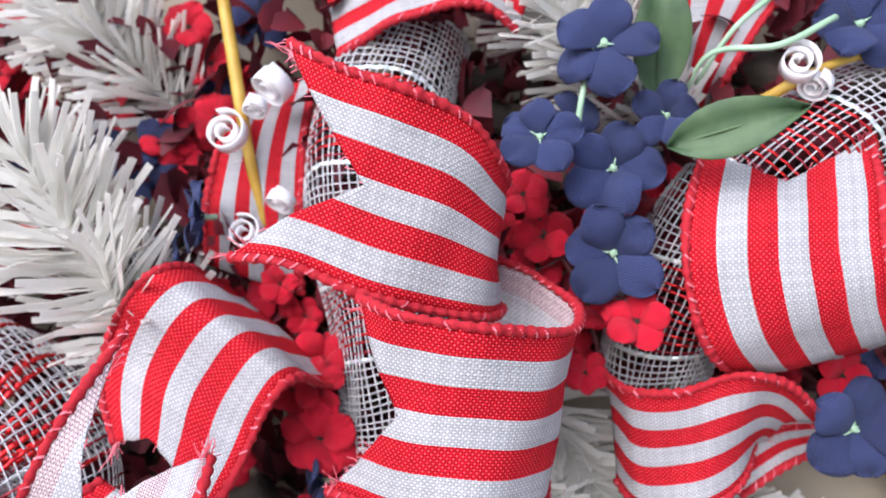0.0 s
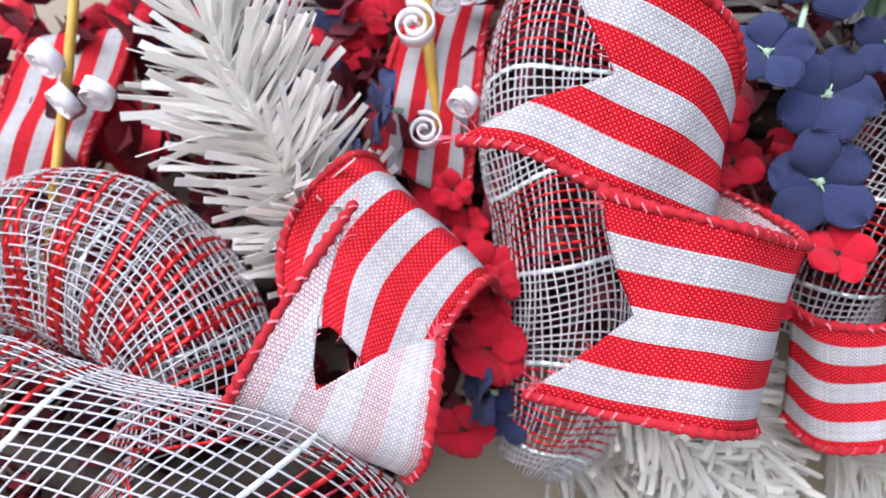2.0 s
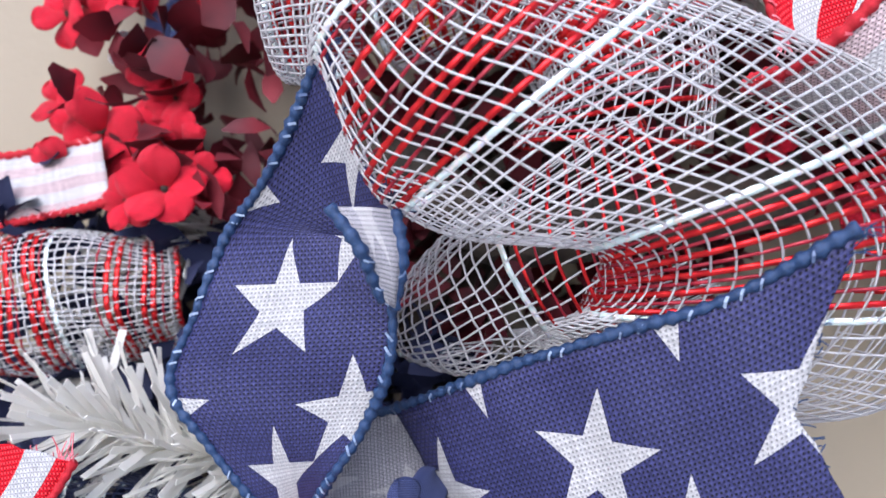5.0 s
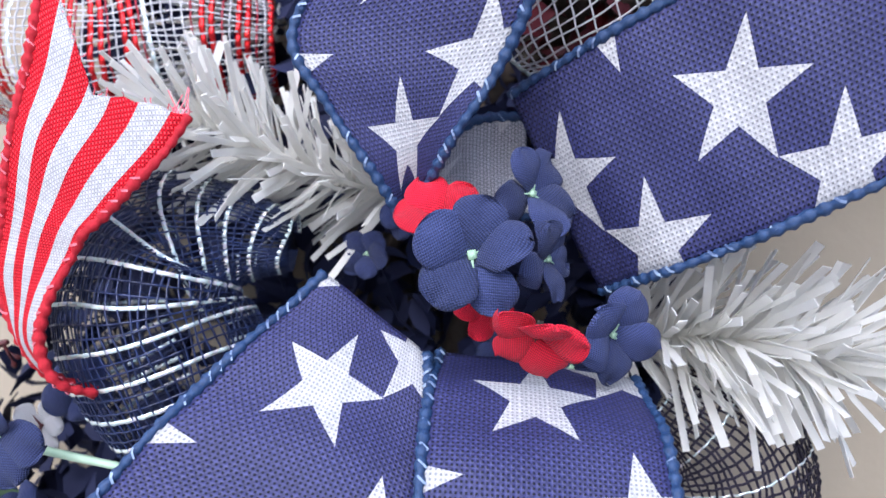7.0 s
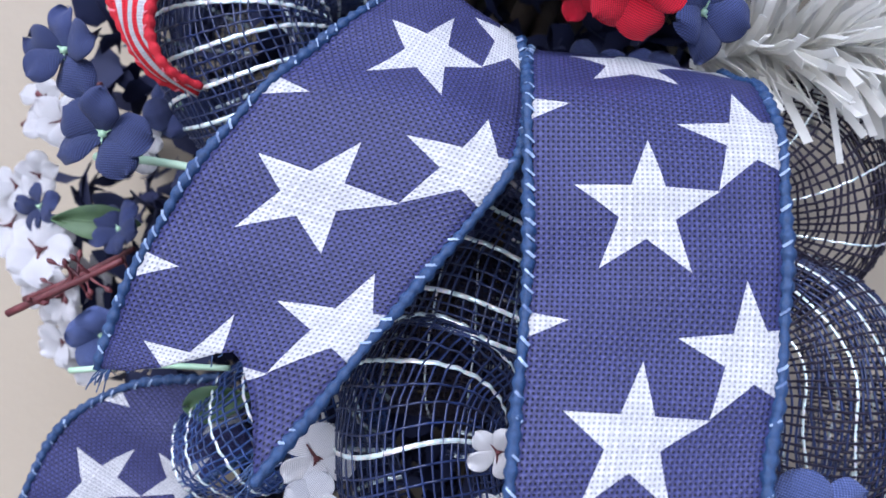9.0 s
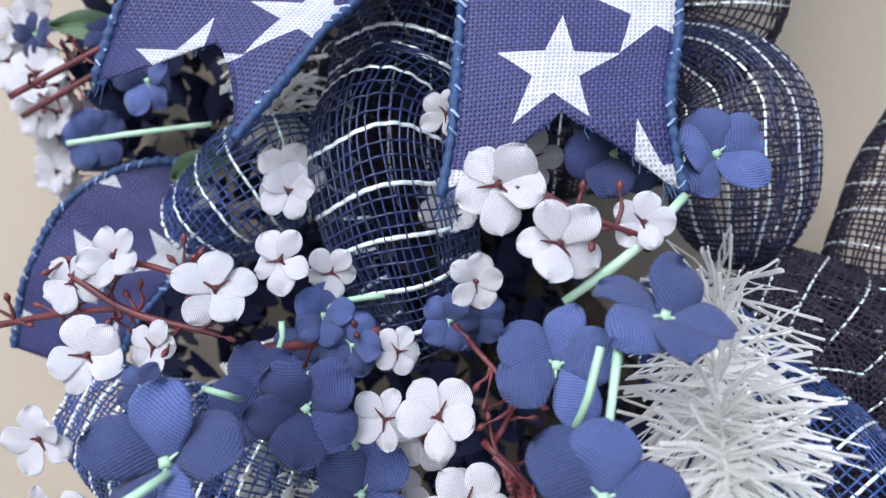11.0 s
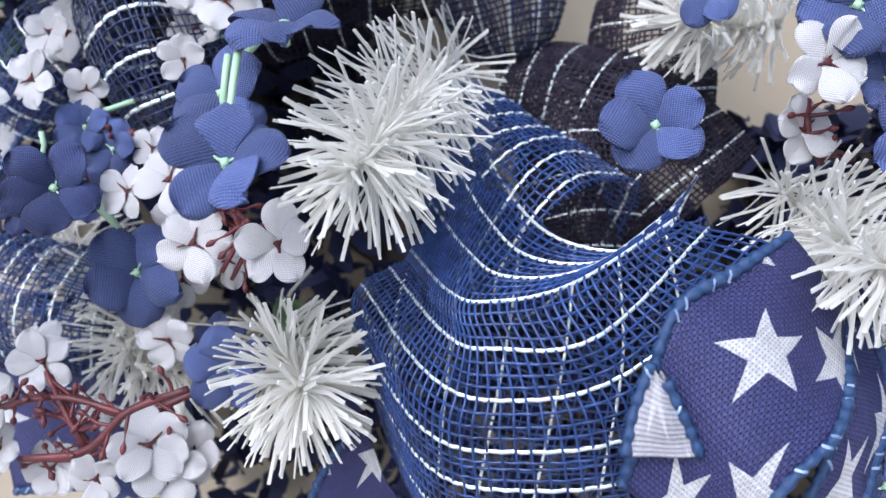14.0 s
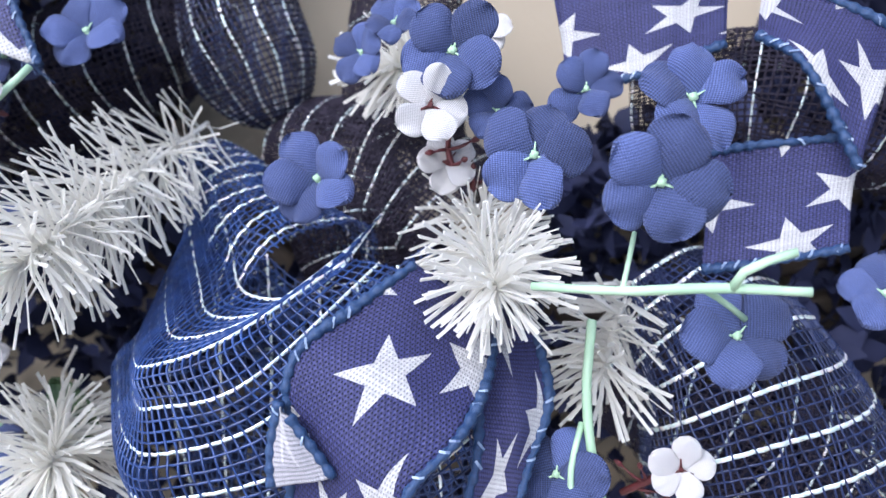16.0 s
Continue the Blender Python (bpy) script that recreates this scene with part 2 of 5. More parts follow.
class Strips:
    """Gathers many swept strands into one mesh: flat or square in section."""

    def __init__(self):
        self.v, self.f, self.n = [], [], 0

    def add(self, q, normal, w, t, taper=False):
        q = np.asarray(q, float)
        tan = unit(np.gradient(q, axis=0))
        side = unit(np.cross(tan, normal))
        nor = np.cross(side, tan)
        k = np.ones((len(q), 1))
        if taper:
            k = np.linspace(1, 0.35, len(q))[:, None]
        w, t = k * w / 2, k * t / 2
        ring = np.stack([q - side * w - nor * t, q + side * w - nor * t, q + side * w + nor * t, q - side * w + nor * t], 1)
        m = len(q)
        a = (np.arange(m - 1)[:, None] * 4 + np.arange(4)[None]).ravel() + self.n
        b = (np.arange(m - 1)[:, None] * 4 + (np.arange(4)[None] + 1) % 4).ravel() + self.n
        self.v.append(ring.reshape(-1, 3))
        self.f.append(np.stack([a, b, b + 4, a + 4], 1))
        e = self.n + 4 * (m - 1)
        self.f.append(np.array([[self.n + 3, self.n + 2, self.n + 1, self.n], [e, e + 1, e + 2, e + 3]]))
        self.n += 4 * m

    def make(self, name, mat, parent, smooth=False, label=""):
        if not self.v:
            return None
        return hang(solid(name, np.concatenate(self.v), np.concatenate(self.f), mat, smooth=smooth, label=label), parent)


def tube(rows, sides=7, n=None, wob=0.0):
    """Vertices and faces of a round stem through rows of x, y, z, radius."""
    rows = np.array(rows, float)
    length = np.linalg.norm(np.diff(rows[:, :3], axis=0), axis=1).sum()
    n = n or max(4, int(length / 0.004))
    q = spline(rows, n) if len(rows) > 2 else np.linspace(rows[0], rows[1], n)
    c, r = q[:, :3], np.maximum(q[:, 3:4], 1e-4)
    tan = unit(np.gradient(c, axis=0))
    ref = np.array([0.3, 0.2, 0.93]) if abs(tan[:, 2]).mean() < 0.8 else np.array([0.9, 0.3, 0.1])
    s = unit(np.cross(tan, ref))
    o = np.cross(s, tan)
    ang = np.arange(sides) * 2 * np.pi / sides
    ring = c[:, None] + r[:, None] * (np.cos(ang)[None, :, None] * s[:, None] + np.sin(ang)[None, :, None] * o[:, None])
    if wob:
        ring = ring + wob * np.random.RandomState(n).uniform(-1, 1, ring.shape)
    a = (np.arange(n - 1)[:, None] * sides + np.arange(sides)[None]).ravel()
    b = (np.arange(n - 1)[:, None] * sides + (np.arange(sides)[None] + 1) % sides).ravel()
    f = np.stack([a, b, b + sides, a + sides], 1).tolist()
    f += [list(range(sides))[::-1], [(n - 1) * sides + k for k in range(sides)]]
    return ring.reshape(-1, 3), f


# ---- things ----
def ribbon(name, label, rows, look_of, cut0=0.0, cut1=0.0, cup=0.0012, group="wired ribbons", star_at=None, flip=False, seed=1, notch=0.5, mirror=False):
    """A wired ribbon through rows of its two edges, with dovetail cuts, corded and stitched edges and frayed ends."""
    front, rear, cord, thread = look_of
    rng = np.random.RandomState(seed)
    if flip:
        front, rear = rear, front
    fine = spline(rows, 400)
    mid = (fine[:, :3] + fine[:, 3:]) / 2
    s = np.r_[0, np.cumsum(np.linalg.norm(np.diff(mid, axis=0), axis=1))]
    total = s[-1]
    shift = -s[np.argmin(np.linalg.norm(mid - np.array(star_at), axis=1))] if star_at else 0.0
    n, m = max(30, int(total / 0.0022)), 16
    v = np.linspace(0, 1, m + 1)
    tent = np.where(v < notch, v / notch, (1 - v) / (1 - notch))
    grid_s = cut0 * tent + (total - (cut0 + cut1) * tent) * np.linspace(0, 1, n)[:, None]
    jag = rng.uniform(-0.0006, 0.0006, (2, m + 1))
    if cut0:
        grid_s[0] += jag[0]
    if cut1:
        grid_s[-1] += jag[1]

    def edge(k, at):
        return np.stack([np.interp(at, s, fine[:, k + j]) for j in range(3)], -1)

    a, b = edge(0, grid_s), edge(3, grid_s)
    tan = unit(np.gradient((a + b) / 2, axis=0))
    nor = unit(np.cross(tan, b - a))
    ripple = 0.0005 * np.sin(grid_s * 210 + v * 5 + seed) + 0.0004 * np.sin(grid_s * 90 - v * 9 + 2 * seed)
    p = a + (b - a) * v[None, :, None] + nor * (cup * np.sin(np.pi * v)[None, :, None] + ripple[..., None])
    w = n * (m + 1)
    half = 0.00022
    verts = np.concatenate([(p + nor * half).reshape(-1, 3), (p - nor * half).reshape(-1, 3)])
    i = (np.arange(n - 1)[:, None] * (m + 1) + np.arange(m)[None]).ravel()
    top = np.stack([i, i + 1, i + m + 2, i + m + 1], 1)
    under = top[:, ::-1] + w
    loop = np.r_[np.arange(m), np.arange(n - 1) * (m + 1) + m, (n - 1) * (m + 1) + np.arange(m, 0, -1), np.arange(n - 1, 0, -1) * (m + 1)]
    nxt = np.roll(loop, -1)
    rim = np.stack([nxt, loop, loop + w, nxt + w], 1)
    faces = np.concatenate([top, under, rim])
    which = np.r_[np.zeros(len(top)), np.ones(len(under)), np.zeros(len(rim))]
    width = 0.063
    uv = np.stack([(grid_s + shift) / width * (-1 if mirror else 1), np.broadcast_to(v, grid_s.shape)], -1).reshape(-1, 2)
    root = base(name, mid[len(mid) // 2], label, "ribbon", group)
    hang(solid("cloth", verts, faces, [front, rear], uv=np.concatenate([uv, uv]), which=which), root)
    for k, end in ((0, 0), (1, m)):
        stitches = Strips()
        line = p[:, end]
        ln = np.r_[0, np.cumsum(np.linalg.norm(np.diff(line, axis=0), axis=1))]
        count = max(20, int(ln[-1] / 0.001))
        at = np.linspace(0, ln[-1], count)
        path = np.stack([np.interp(at, ln, line[:, j]) for j in range(3)], -1)
        up = np.stack([np.interp(at, ln, nor[:, end, j]) for j in range(3)], -1)
        rad = 0.0016 * (1 + 0.22 * np.sin(at * 2 * np.pi / 0.0042)) * (1 + 0.15 * np.sin(at * 130 + seed))
        tv, tf = tube(np.c_[path, rad], 6, count, wob=0.00012)
        wire = hang(solid("wired_edge", tv, tf, cord), root)
        ptan = unit(np.gradient(path, axis=0))
        inward = unit(np.cross(up, ptan)) * (1 if k == 0 else -1)
        for c in np.arange(0.003, ln[-1] - 0.002, 0.0044):
            j = min(count - 1, int(c / ln[-1] * count))
            if rng.rand() < 0.5:
                continue
            for sgn in (1, -1):
                lift = up[j] * sgn
                q = np.array([path[j] - inward[j] * 0.0007 + lift * 0.00135 - ptan[j] * 0.001, path[j] + inward[j] * 0.0002 + lift * 0.00182,
                              path[j] + inward[j] * 0.0016 + lift * 0.0011 + ptan[j] * 0.001])
                stitches.add(q, lift, 0.0005 + 0.0003 * rng.rand(), 0.0002)
        sewn = stitches.make("stitching", thread, root)
        if sewn:
            sewn.parent = wire
            tagged(sewn, kind="stuff")
    fray = Strips()
    for cut, row, sign in ((cut0, 0, -1), (cut1, n - 1, 1)):
        if not cut:
            continue
        for _ in range(46):
            e = rng.choice([rng.uniform(0, 0.08), rng.uniform(0.92, 1), rng.uniform(0, 1)])
            col = int(e * m)
            st = p[row, col] * (1 - (e * m - col)) + p[row, min(col + 1, m)] * (e * m - col)
            out = tan[row, col] * sign + rng.normal(0, 0.45, 3)
            size = rng.uniform(0.0012, 0.006 if e < 0.08 or e > 0.92 else 0.0022)
            q = np.array([st, st + out * size * 0.5, st + out * size + rng.normal(0, 0.0007, 3)])
            fray.add(q, nor[row, col], 0.0003, 0.0002)
    loose = fray.make("frayed_threads", thread if cord is RED_CORD else cord, root)
    if loose:
        tagged(loose, kind="stuff")
    return root


STRIPES = (STRIPE, STRIPE_BACK, RED_CORD, PINK_THREAD)
STARS = (STAR, STAR_BACK, BLUE_CORD, PALE_THREAD)
STARS_SMALL = (STAR_SMALL, STAR_BACK, BLUE_CORD, PALE_THREAD)


def net(name, label, rows, scheme, skew=0.0, squash=1.0, step=0.0029, crease=0.06, seed=1, group="decorative net loops", phase=0, arc=0.66, helix=0.0, lean=0.0):
    """A puffed tube of open woven net: separate strands along it and round it. Rows: x, y, z, radius."""
    rng = np.random.RandomState(seed)
    rows = np.array(rows, float)
    fine = spline(rows, 240)
    c, r = fine[:, :3], fine[:, 3]
    length = np.linalg.norm(np.diff(c, axis=0), axis=1).sum()
    tan = unit(np.gradient(c, axis=0))
    s = np.empty_like(tan)
    s[0] = unit(np.cross(tan[0], (0.2, 1, 0.1)))
    for k in range(1, len(tan)):
        s[k] = unit(s[k - 1] - tan[k] * (s[k - 1] @ tan[k]))
    o = np.cross(s, tan)
    ph = rng.uniform(0, 6, 6)
    front = np.unwrap(np.arctan2(-o[:, 1], -s[:, 1]))
    wide = 2 * math.pi * arc

    def place(u, turn):
        x = np.clip(u, 0, 1) * (len(c) - 1)
        phi = turn + np.interp(x, np.arange(len(c)), front)
        i = np.minimum(x.astype(int), len(c) - 2)
        f = (x - i)[..., None]
        cc, rr = c[i] * (1 - f) + c[i + 1] * f, (r[i][..., None] * (1 - f) + r[i + 1][..., None] * f)
        ss, oo = s[i] * (1 - f) + s[i + 1] * f, o[i] * (1 - f) + o[i + 1] * f
        k = 1 + crease * (np.sin(3 * phi + 7 * u + ph[0]) * 0.6 + np.sin(5 * phi - 4 * u + ph[1]) * 0.4 + np.sin(2 * phi + 13 * u + ph[2]) * 0.5)
        k = k[..., None]
        d = np.cos(phi)[..., None] * ss + np.sin(phi)[..., None] * oo
        d = d * np.array([1, squash, 1])
        return cc + rr * k * d, unit(d)

    big = r.max()
    around, along = max(12, int(wide * big / step)), max(10, int(length / step))
    seg = max(20, int(length / 0.0045))
    u = np.linspace(0, 1, seg)
    root = base(name, c[len(c) // 2], label, "decorative net", group)

    def strand(kind, q, nrm):
        st = Strips()
        st.add(q, nrm, kind[1], kind[2])
        st.make("foil_strip" if kind[0] is FOIL else "strand", kind[0], root, smooth=True)

    lengthwise = scheme[0] if isinstance(scheme[0], list) else [scheme[0]]
    for j in range(around):
        phi = wide * ((j + rng.uniform(-0.12, 0.12)) / (around - 1) - 0.5) + skew * (u - 0.5) * 0.6 + 0.03 * np.sin(u * 22 + j)
        phi = phi + helix * (u - 0.5)
        phi = (phi + wide / 2) % wide - wide / 2 if helix else phi
        cuts = [0] + [i + 1 for i in range(seg - 1) if abs(phi[i + 1] - phi[i]) > wide / 2] + [seg]
        for i0, i1 in zip(cuts, cuts[1:]):
            if i1 - i0 > 2:
                strand(lengthwise[j % len(lengthwise)], *place(u[i0:i1], phi[i0:i1]))
    ring = np.linspace(-wide / 2, wide / 2, 4 * around)
    over_under = 0.0003 * np.cos(np.arange(4 * around) * math.pi / 4)
    for k in range(along):
        tilt = (k + 0.5 + rng.uniform(-0.15, 0.15)) / along + skew * 0.06 * np.sin(ring + ph[3]) + 0.006 * np.sin(ring * 3 + k * 0.3) + lean * ring / wide
        q, nrm = place(tilt, ring)
        strand(scheme[1][(k + phase) % len(scheme[1])], q + nrm * (0.0001 + over_under[:, None] * (-1) ** k), nrm)
    return root


def glide(p, q):
    """Smooth values between even rows of p at row numbers q."""
    p, q = np.asarray(p, float), np.asarray(q, float)
    slope = np.gradient(p, axis=0)
    i = np.clip(q.astype(int), 0, len(p) - 2)
    x = (q - i).reshape((-1,) + (1,) * (p.ndim - 1))
    return ((2 * x**3 - 3 * x**2 + 1) * p[i] + (x**3 - 2 * x**2 + x) * slope[i]
            + (3 * x**2 - 2 * x**3) * p[i + 1] + (x**3 - x**2) * slope[i + 1])


def even_marks(points, step):
    """Row numbers set at even steps along a line through points."""
    q = np.linspace(0, len(points) - 1, 40 * len(points))
    d = np.r_[0, np.cumsum(np.linalg.norm(np.diff(glide(points, q), axis=0), axis=1))]
    return np.interp(np.linspace(0, d[-1], max(4, int(d[-1] / step))), d, q)


def lay(root, kind, q, normal):
    st = Strips()
    st.add(q, normal, kind[1], kind[2])
    st.make("foil_strip" if kind[0] is FOIL else "strand", kind[0], root, smooth=True)


def net_band(name, label, rows, bands, main, step=0.0034, start=-50, stop=225, seed=1):
    """A puffed loop of net through rows of its inner edge, its outer edge and its half depth. bands gives the kind of cross strand at a row number."""
    rng = np.random.RandomState(seed)
    rows = np.array(rows, float)
    root = base(name, rows[len(rows) // 2, :3], label, "decorative net", "decorative net loops")

    def place(q, phi):
        r = glide(rows, q)
        mid, half = (r[:, :3] + r[:, 3:6]) / 2, (r[:, 3:6] - r[:, :3]) / 2
        deep = np.c_[np.zeros(len(r)), -r[:, 6], np.zeros(len(r))]
        puff = 1 + 0.05 * np.sin(3 * phi + 1.7 * q + seed) + 0.03 * np.sin(5 * phi - 2.3 * q)
        out = half * np.cos(phi)[:, None] + deep * np.sin(phi)[:, None]
        return mid + out * puff[:, None], unit(out)

    last = len(rows) - 1
    size = np.linalg.norm(rows[:, 3:6] - rows[:, :3], axis=1).max() * 0.40
    for phi in np.arange(radians(start), radians(stop), step / size):
        q = np.linspace(0, last, 24 * last)
        lay(root, main, *place(q, phi + rng.uniform(-0.012, 0.012) + 0.02 * np.sin(q * 2.1 + phi * 3)))
    turn = np.linspace(radians(start), radians(stop), 110)
    weave_in = 0.0004 * np.cos(np.arange(110) * math.pi / 2)
    for k, q in enumerate(even_marks((rows[:, :3] + 2 * rows[:, 3:6]) / 3, step)):
        pts, nrm = place(np.full(110, q) + 0.03 * np.sin(turn * 2 + k), turn)
        lay(root, bands(q, k), pts + nrm * (weave_in * (-1) ** k)[:, None], nrm)
    return root


def net_sheet(root, grid, main, cross, step=0.0034, seed=1):
    """A sheet of net stretched over a grid of points: cross strands along the rows, main strands down the columns."""
    rng = np.random.RandomState(seed)
    grid = np.array(grid, float)
    nr, nc = grid.shape[:2]
    fine_r, fine_c = np.linspace(0, nr - 1, 18 * nr), np.linspace(0, nc - 1, 18 * nc)
    inner = np.array([grid[:, :, 0].mean(), grid[:, :, 1].mean() + 0.2, grid[:, :, 2].mean()])
    for k, q in enumerate(even_marks(grid[:, nc // 2], step)):
        line = glide(glide(grid, np.array([q + rng.uniform(-0.02, 0.02)]))[0], fine_c)
        kind = cross[k % len(cross)]
        lay(root, kind, line + unit(line - inner) * 0.0003 * np.cos(np.arange(len(line)) * 1.6 + k * math.pi)[:, None], line - inner)
    across = np.swapaxes(grid, 0, 1)
    for q in even_marks(grid[nr // 2], step):
        line = glide(glide(across, np.clip(q + 0.05 * np.sin(fine_r * 2 + q), 0, nc - 1).mean(keepdims=True))[0], fine_r)
        lay(root, main, line, line - inner)


W1, R1, D1 = (NET_WHITE, 0.00056, 0.00042), (NET_RED, 0.0010, 0.0002), (NET_MAROON, 0.0007, 0.0003)
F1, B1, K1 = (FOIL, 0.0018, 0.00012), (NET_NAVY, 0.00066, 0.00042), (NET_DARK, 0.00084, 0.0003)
B2, S2 = (NET_DEEP, 0.0006, 0.0004), (FOIL, 0.0014, 0.0003)
S1 = (FOIL, 0.001, 0.0003)
WHITE_NET = (W1, [F1, W1, W1, W1, W1, W1, W1, W1, W1, W1, W1, W1, F1, R1, D1, R1, R1, D1, R1, R1, D1, R1, R1, D1])
R2 = (NET_RED, 0.0023, 0.0002)
REDDER_NET = (W1, [F1, W1, W1, W1, W1, D1, R2, R2, D1, W1, R2, R2, D1, W1, R2, R2, D1])
NAVY_NET = (B1, [S1, B1, B1, B1])
RINGED_NET = (B2, [S2, B2, B2])
DEEP_NET = (B2, [S2, B2, B2, B2])
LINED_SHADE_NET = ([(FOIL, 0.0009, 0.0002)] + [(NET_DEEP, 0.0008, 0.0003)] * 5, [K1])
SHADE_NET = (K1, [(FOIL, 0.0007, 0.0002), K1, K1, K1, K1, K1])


def needles(name, label, rows, count, size, spread=58, width=0.0011, seed=1, tipward=0.0, flat=1.0):
    """A sprig of white plastic pine: a wire twig and flat, slightly bent needles round it."""
    rng = np.random.RandomState(seed)
    fine = spline(np.array(rows, float), 60)
    tan = unit(np.gradient(fine, axis=0))
    root = base(name, fine[0], label, "pine sprig", "white pine sprigs")
    v, f = tube(np.c_[fine, np.full(60, 0.0011)], 6, 30)
    hang(solid("twig", v, f, NEEDLE), root)
    st = Strips()
    for k in range(count):
        x = (k + rng.rand()) / count
        x = x ** (1 - 0.5 * tipward)
        i = min(59, int(x * 60))
        d = rng.normal(0, 1, 3) * (1, flat, 1)
        d -= tan[i] * (d @ tan[i])
        d = unit(d)
        ang = radians(spread + rng.normal(0, 9) - 38 * max(0, x - 0.85) / 0.15)
        way = tan[i] * math.cos(ang) + d * math.sin(ang)
        ln = size * rng.uniform(0.72, 1.08) * (1 - 0.25 * max(0, x - 0.8) / 0.2)
        sag = unit(rng.normal(0, 1, 3)) * ln * 0.07
        q = np.array([fine[i], fine[i] + way * ln * 0.5 + sag, fine[i] + way * ln])
        st.add(q, np.cross(way, rng.normal(0, 1, 3)), width * rng.uniform(0.7, 1.15), 0.0003)
    tagged(st.make("needles", NEEDLE, root), kind="stuff")
    return root


petal_cache = {}


def petal_mesh(kind, variant):
    key = (kind, variant)
    if key in petal_cache:
        return petal_cache[key]
    mat, width, rise = {"navy": (NAVY_PETAL, 0.44, 0.40), "blue": (BLUE_PETAL, 0.44, 0.40), "red": (RED_PETAL, 0.45, 0.46), "white": (WHITE_PETAL, 0.41, 0.22)}[kind]
    rng = np.random.RandomState(variant * 7 + len(kind))
    nl, nw = 14, 12
    ph, curl, dent = rng.uniform(0, 6, 4), rng.uniform(-0.15, 0.6), rng.uniform(-0.02, 0.05)
    fold = rng.uniform(-0.01, 0.035)
    pillow = 0.01 if kind == "white" else 0.10
    verts, uv = [], []
    for layer in (0, 1):
        for i in range(nl + 1):
            l = 1 - (1 - i / nl) ** 1.7
            swell = min(1.0, l / 0.55)
            neck = 0.36 + 0.64 * swell * swell * (3 - 2 * swell)
            end = math.sqrt(max(0.0, 1 - max(0.0, (l - 0.56) / 0.44) ** 2.0))
            hw = width * neck * max(0.03, end)
            for j in range(nw + 1):
                a = 2 * j / nw - 1
                x = 0.04 + 0.96 * l - dent * math.exp(-(a / 0.25) ** 2) * l ** 6
                y = a * hw * (1 + 0.035 * math.sin(9 * l + ph[0])) + 0.02 * math.sin(4 * l + ph[3])
                z = rise * (l - 0.62 * l * l) + pillow * (1 - a * a) * math.sin(math.pi * min(1, l * 1.05)) - curl * max(0.0, l - 0.55) ** 2
                z -= fold * math.exp(-(a / 0.16) ** 2) * l * (1.3 - l) * 2
                z += 0.07 * math.sin(3.4 * a + ph[1] + 3 * l) * l * l + 0.07 * math.sin(5 * l + ph[2]) * a * l
                verts.append((x, y, z - layer * 0.014))
                uv.append((x * 0.5, y * 0.5))
    c = (nl + 1) * (nw + 1)
    faces = []
    for i in range(nl):
        for j in range(nw):
            q = i * (nw + 1) + j
            faces += [[q, q + nw + 1, q + nw + 2, q + 1], [q + c, q + c + 1, q + c + nw + 2, q + c + nw + 1]]
    loop = [j for j in range(nw)] + [i * (nw + 1) + nw for i in range(nl)] + [nl * (nw + 1) + j for j in range(nw, 0, -1)] + [i * (nw + 1) for i in range(nl, 0, -1)]
    for k, q in enumerate(loop):
        w = loop[(k + 1) % len(loop)]
        faces.append([q, w, w + c, q + c])
    ob = solid("petal", verts, faces, mat, uv=uv)
    petal_cache[key] = ob.data
    bpy.data.objects.remove(ob)
    return petal_cache[key]


def centre_mesh(kind):
    key = (kind, "centre")
    if key in petal_cache:
        return petal_cache[key]
    st = Strips()
    rng = np.random.RandomState(5)
    for k in range(3):
        a = k * 2 * math.pi / 3 + 0.5 + rng.uniform(-0.5, 0.5)
        ln = rng.uniform(0.10, 0.26) if kind != "white" else rng.uniform(0.26, 0.44)
        q = np.array([(0, 0, 0.02), (math.cos(a) * ln * 0.5, math.sin(a) * ln * 0.5, 0.08), (math.cos(a) * ln, math.sin(a) * ln, 0.09)])
        st.add(q, np.array((0, 0, 1.0)), 0.055 if kind != "white" else 0.09, 0.04, taper=True)
    st.add(np.array([(0, 0, -0.3), (0, 0, 0), (0.02, 0.01, 0.12)]), np.array((1.0, 0, 0)), 0.12, 0.12)
    ob = solid("stamen", np.concatenate(st.v), np.concatenate(st.f), {"white": MAROON, "red": VINE}.get(kind, GREEN))
    petal_cache[key] = ob.data
    bpy.data.objects.remove(ob)
    return petal_cache[key]


FLOWER_WORDS = {
    "navy": ("navy_flower", "navy blue cloth flower with a pale green centre"),
    "blue": ("blue_flower", "slate blue cloth flower with a pale green centre"),
    "red": ("red_flower", "small red cloth flower with a dark centre"),
    "white": ("white_blossom", "small white cloth blossom with a maroon centre"),
}
flower_count = [0]


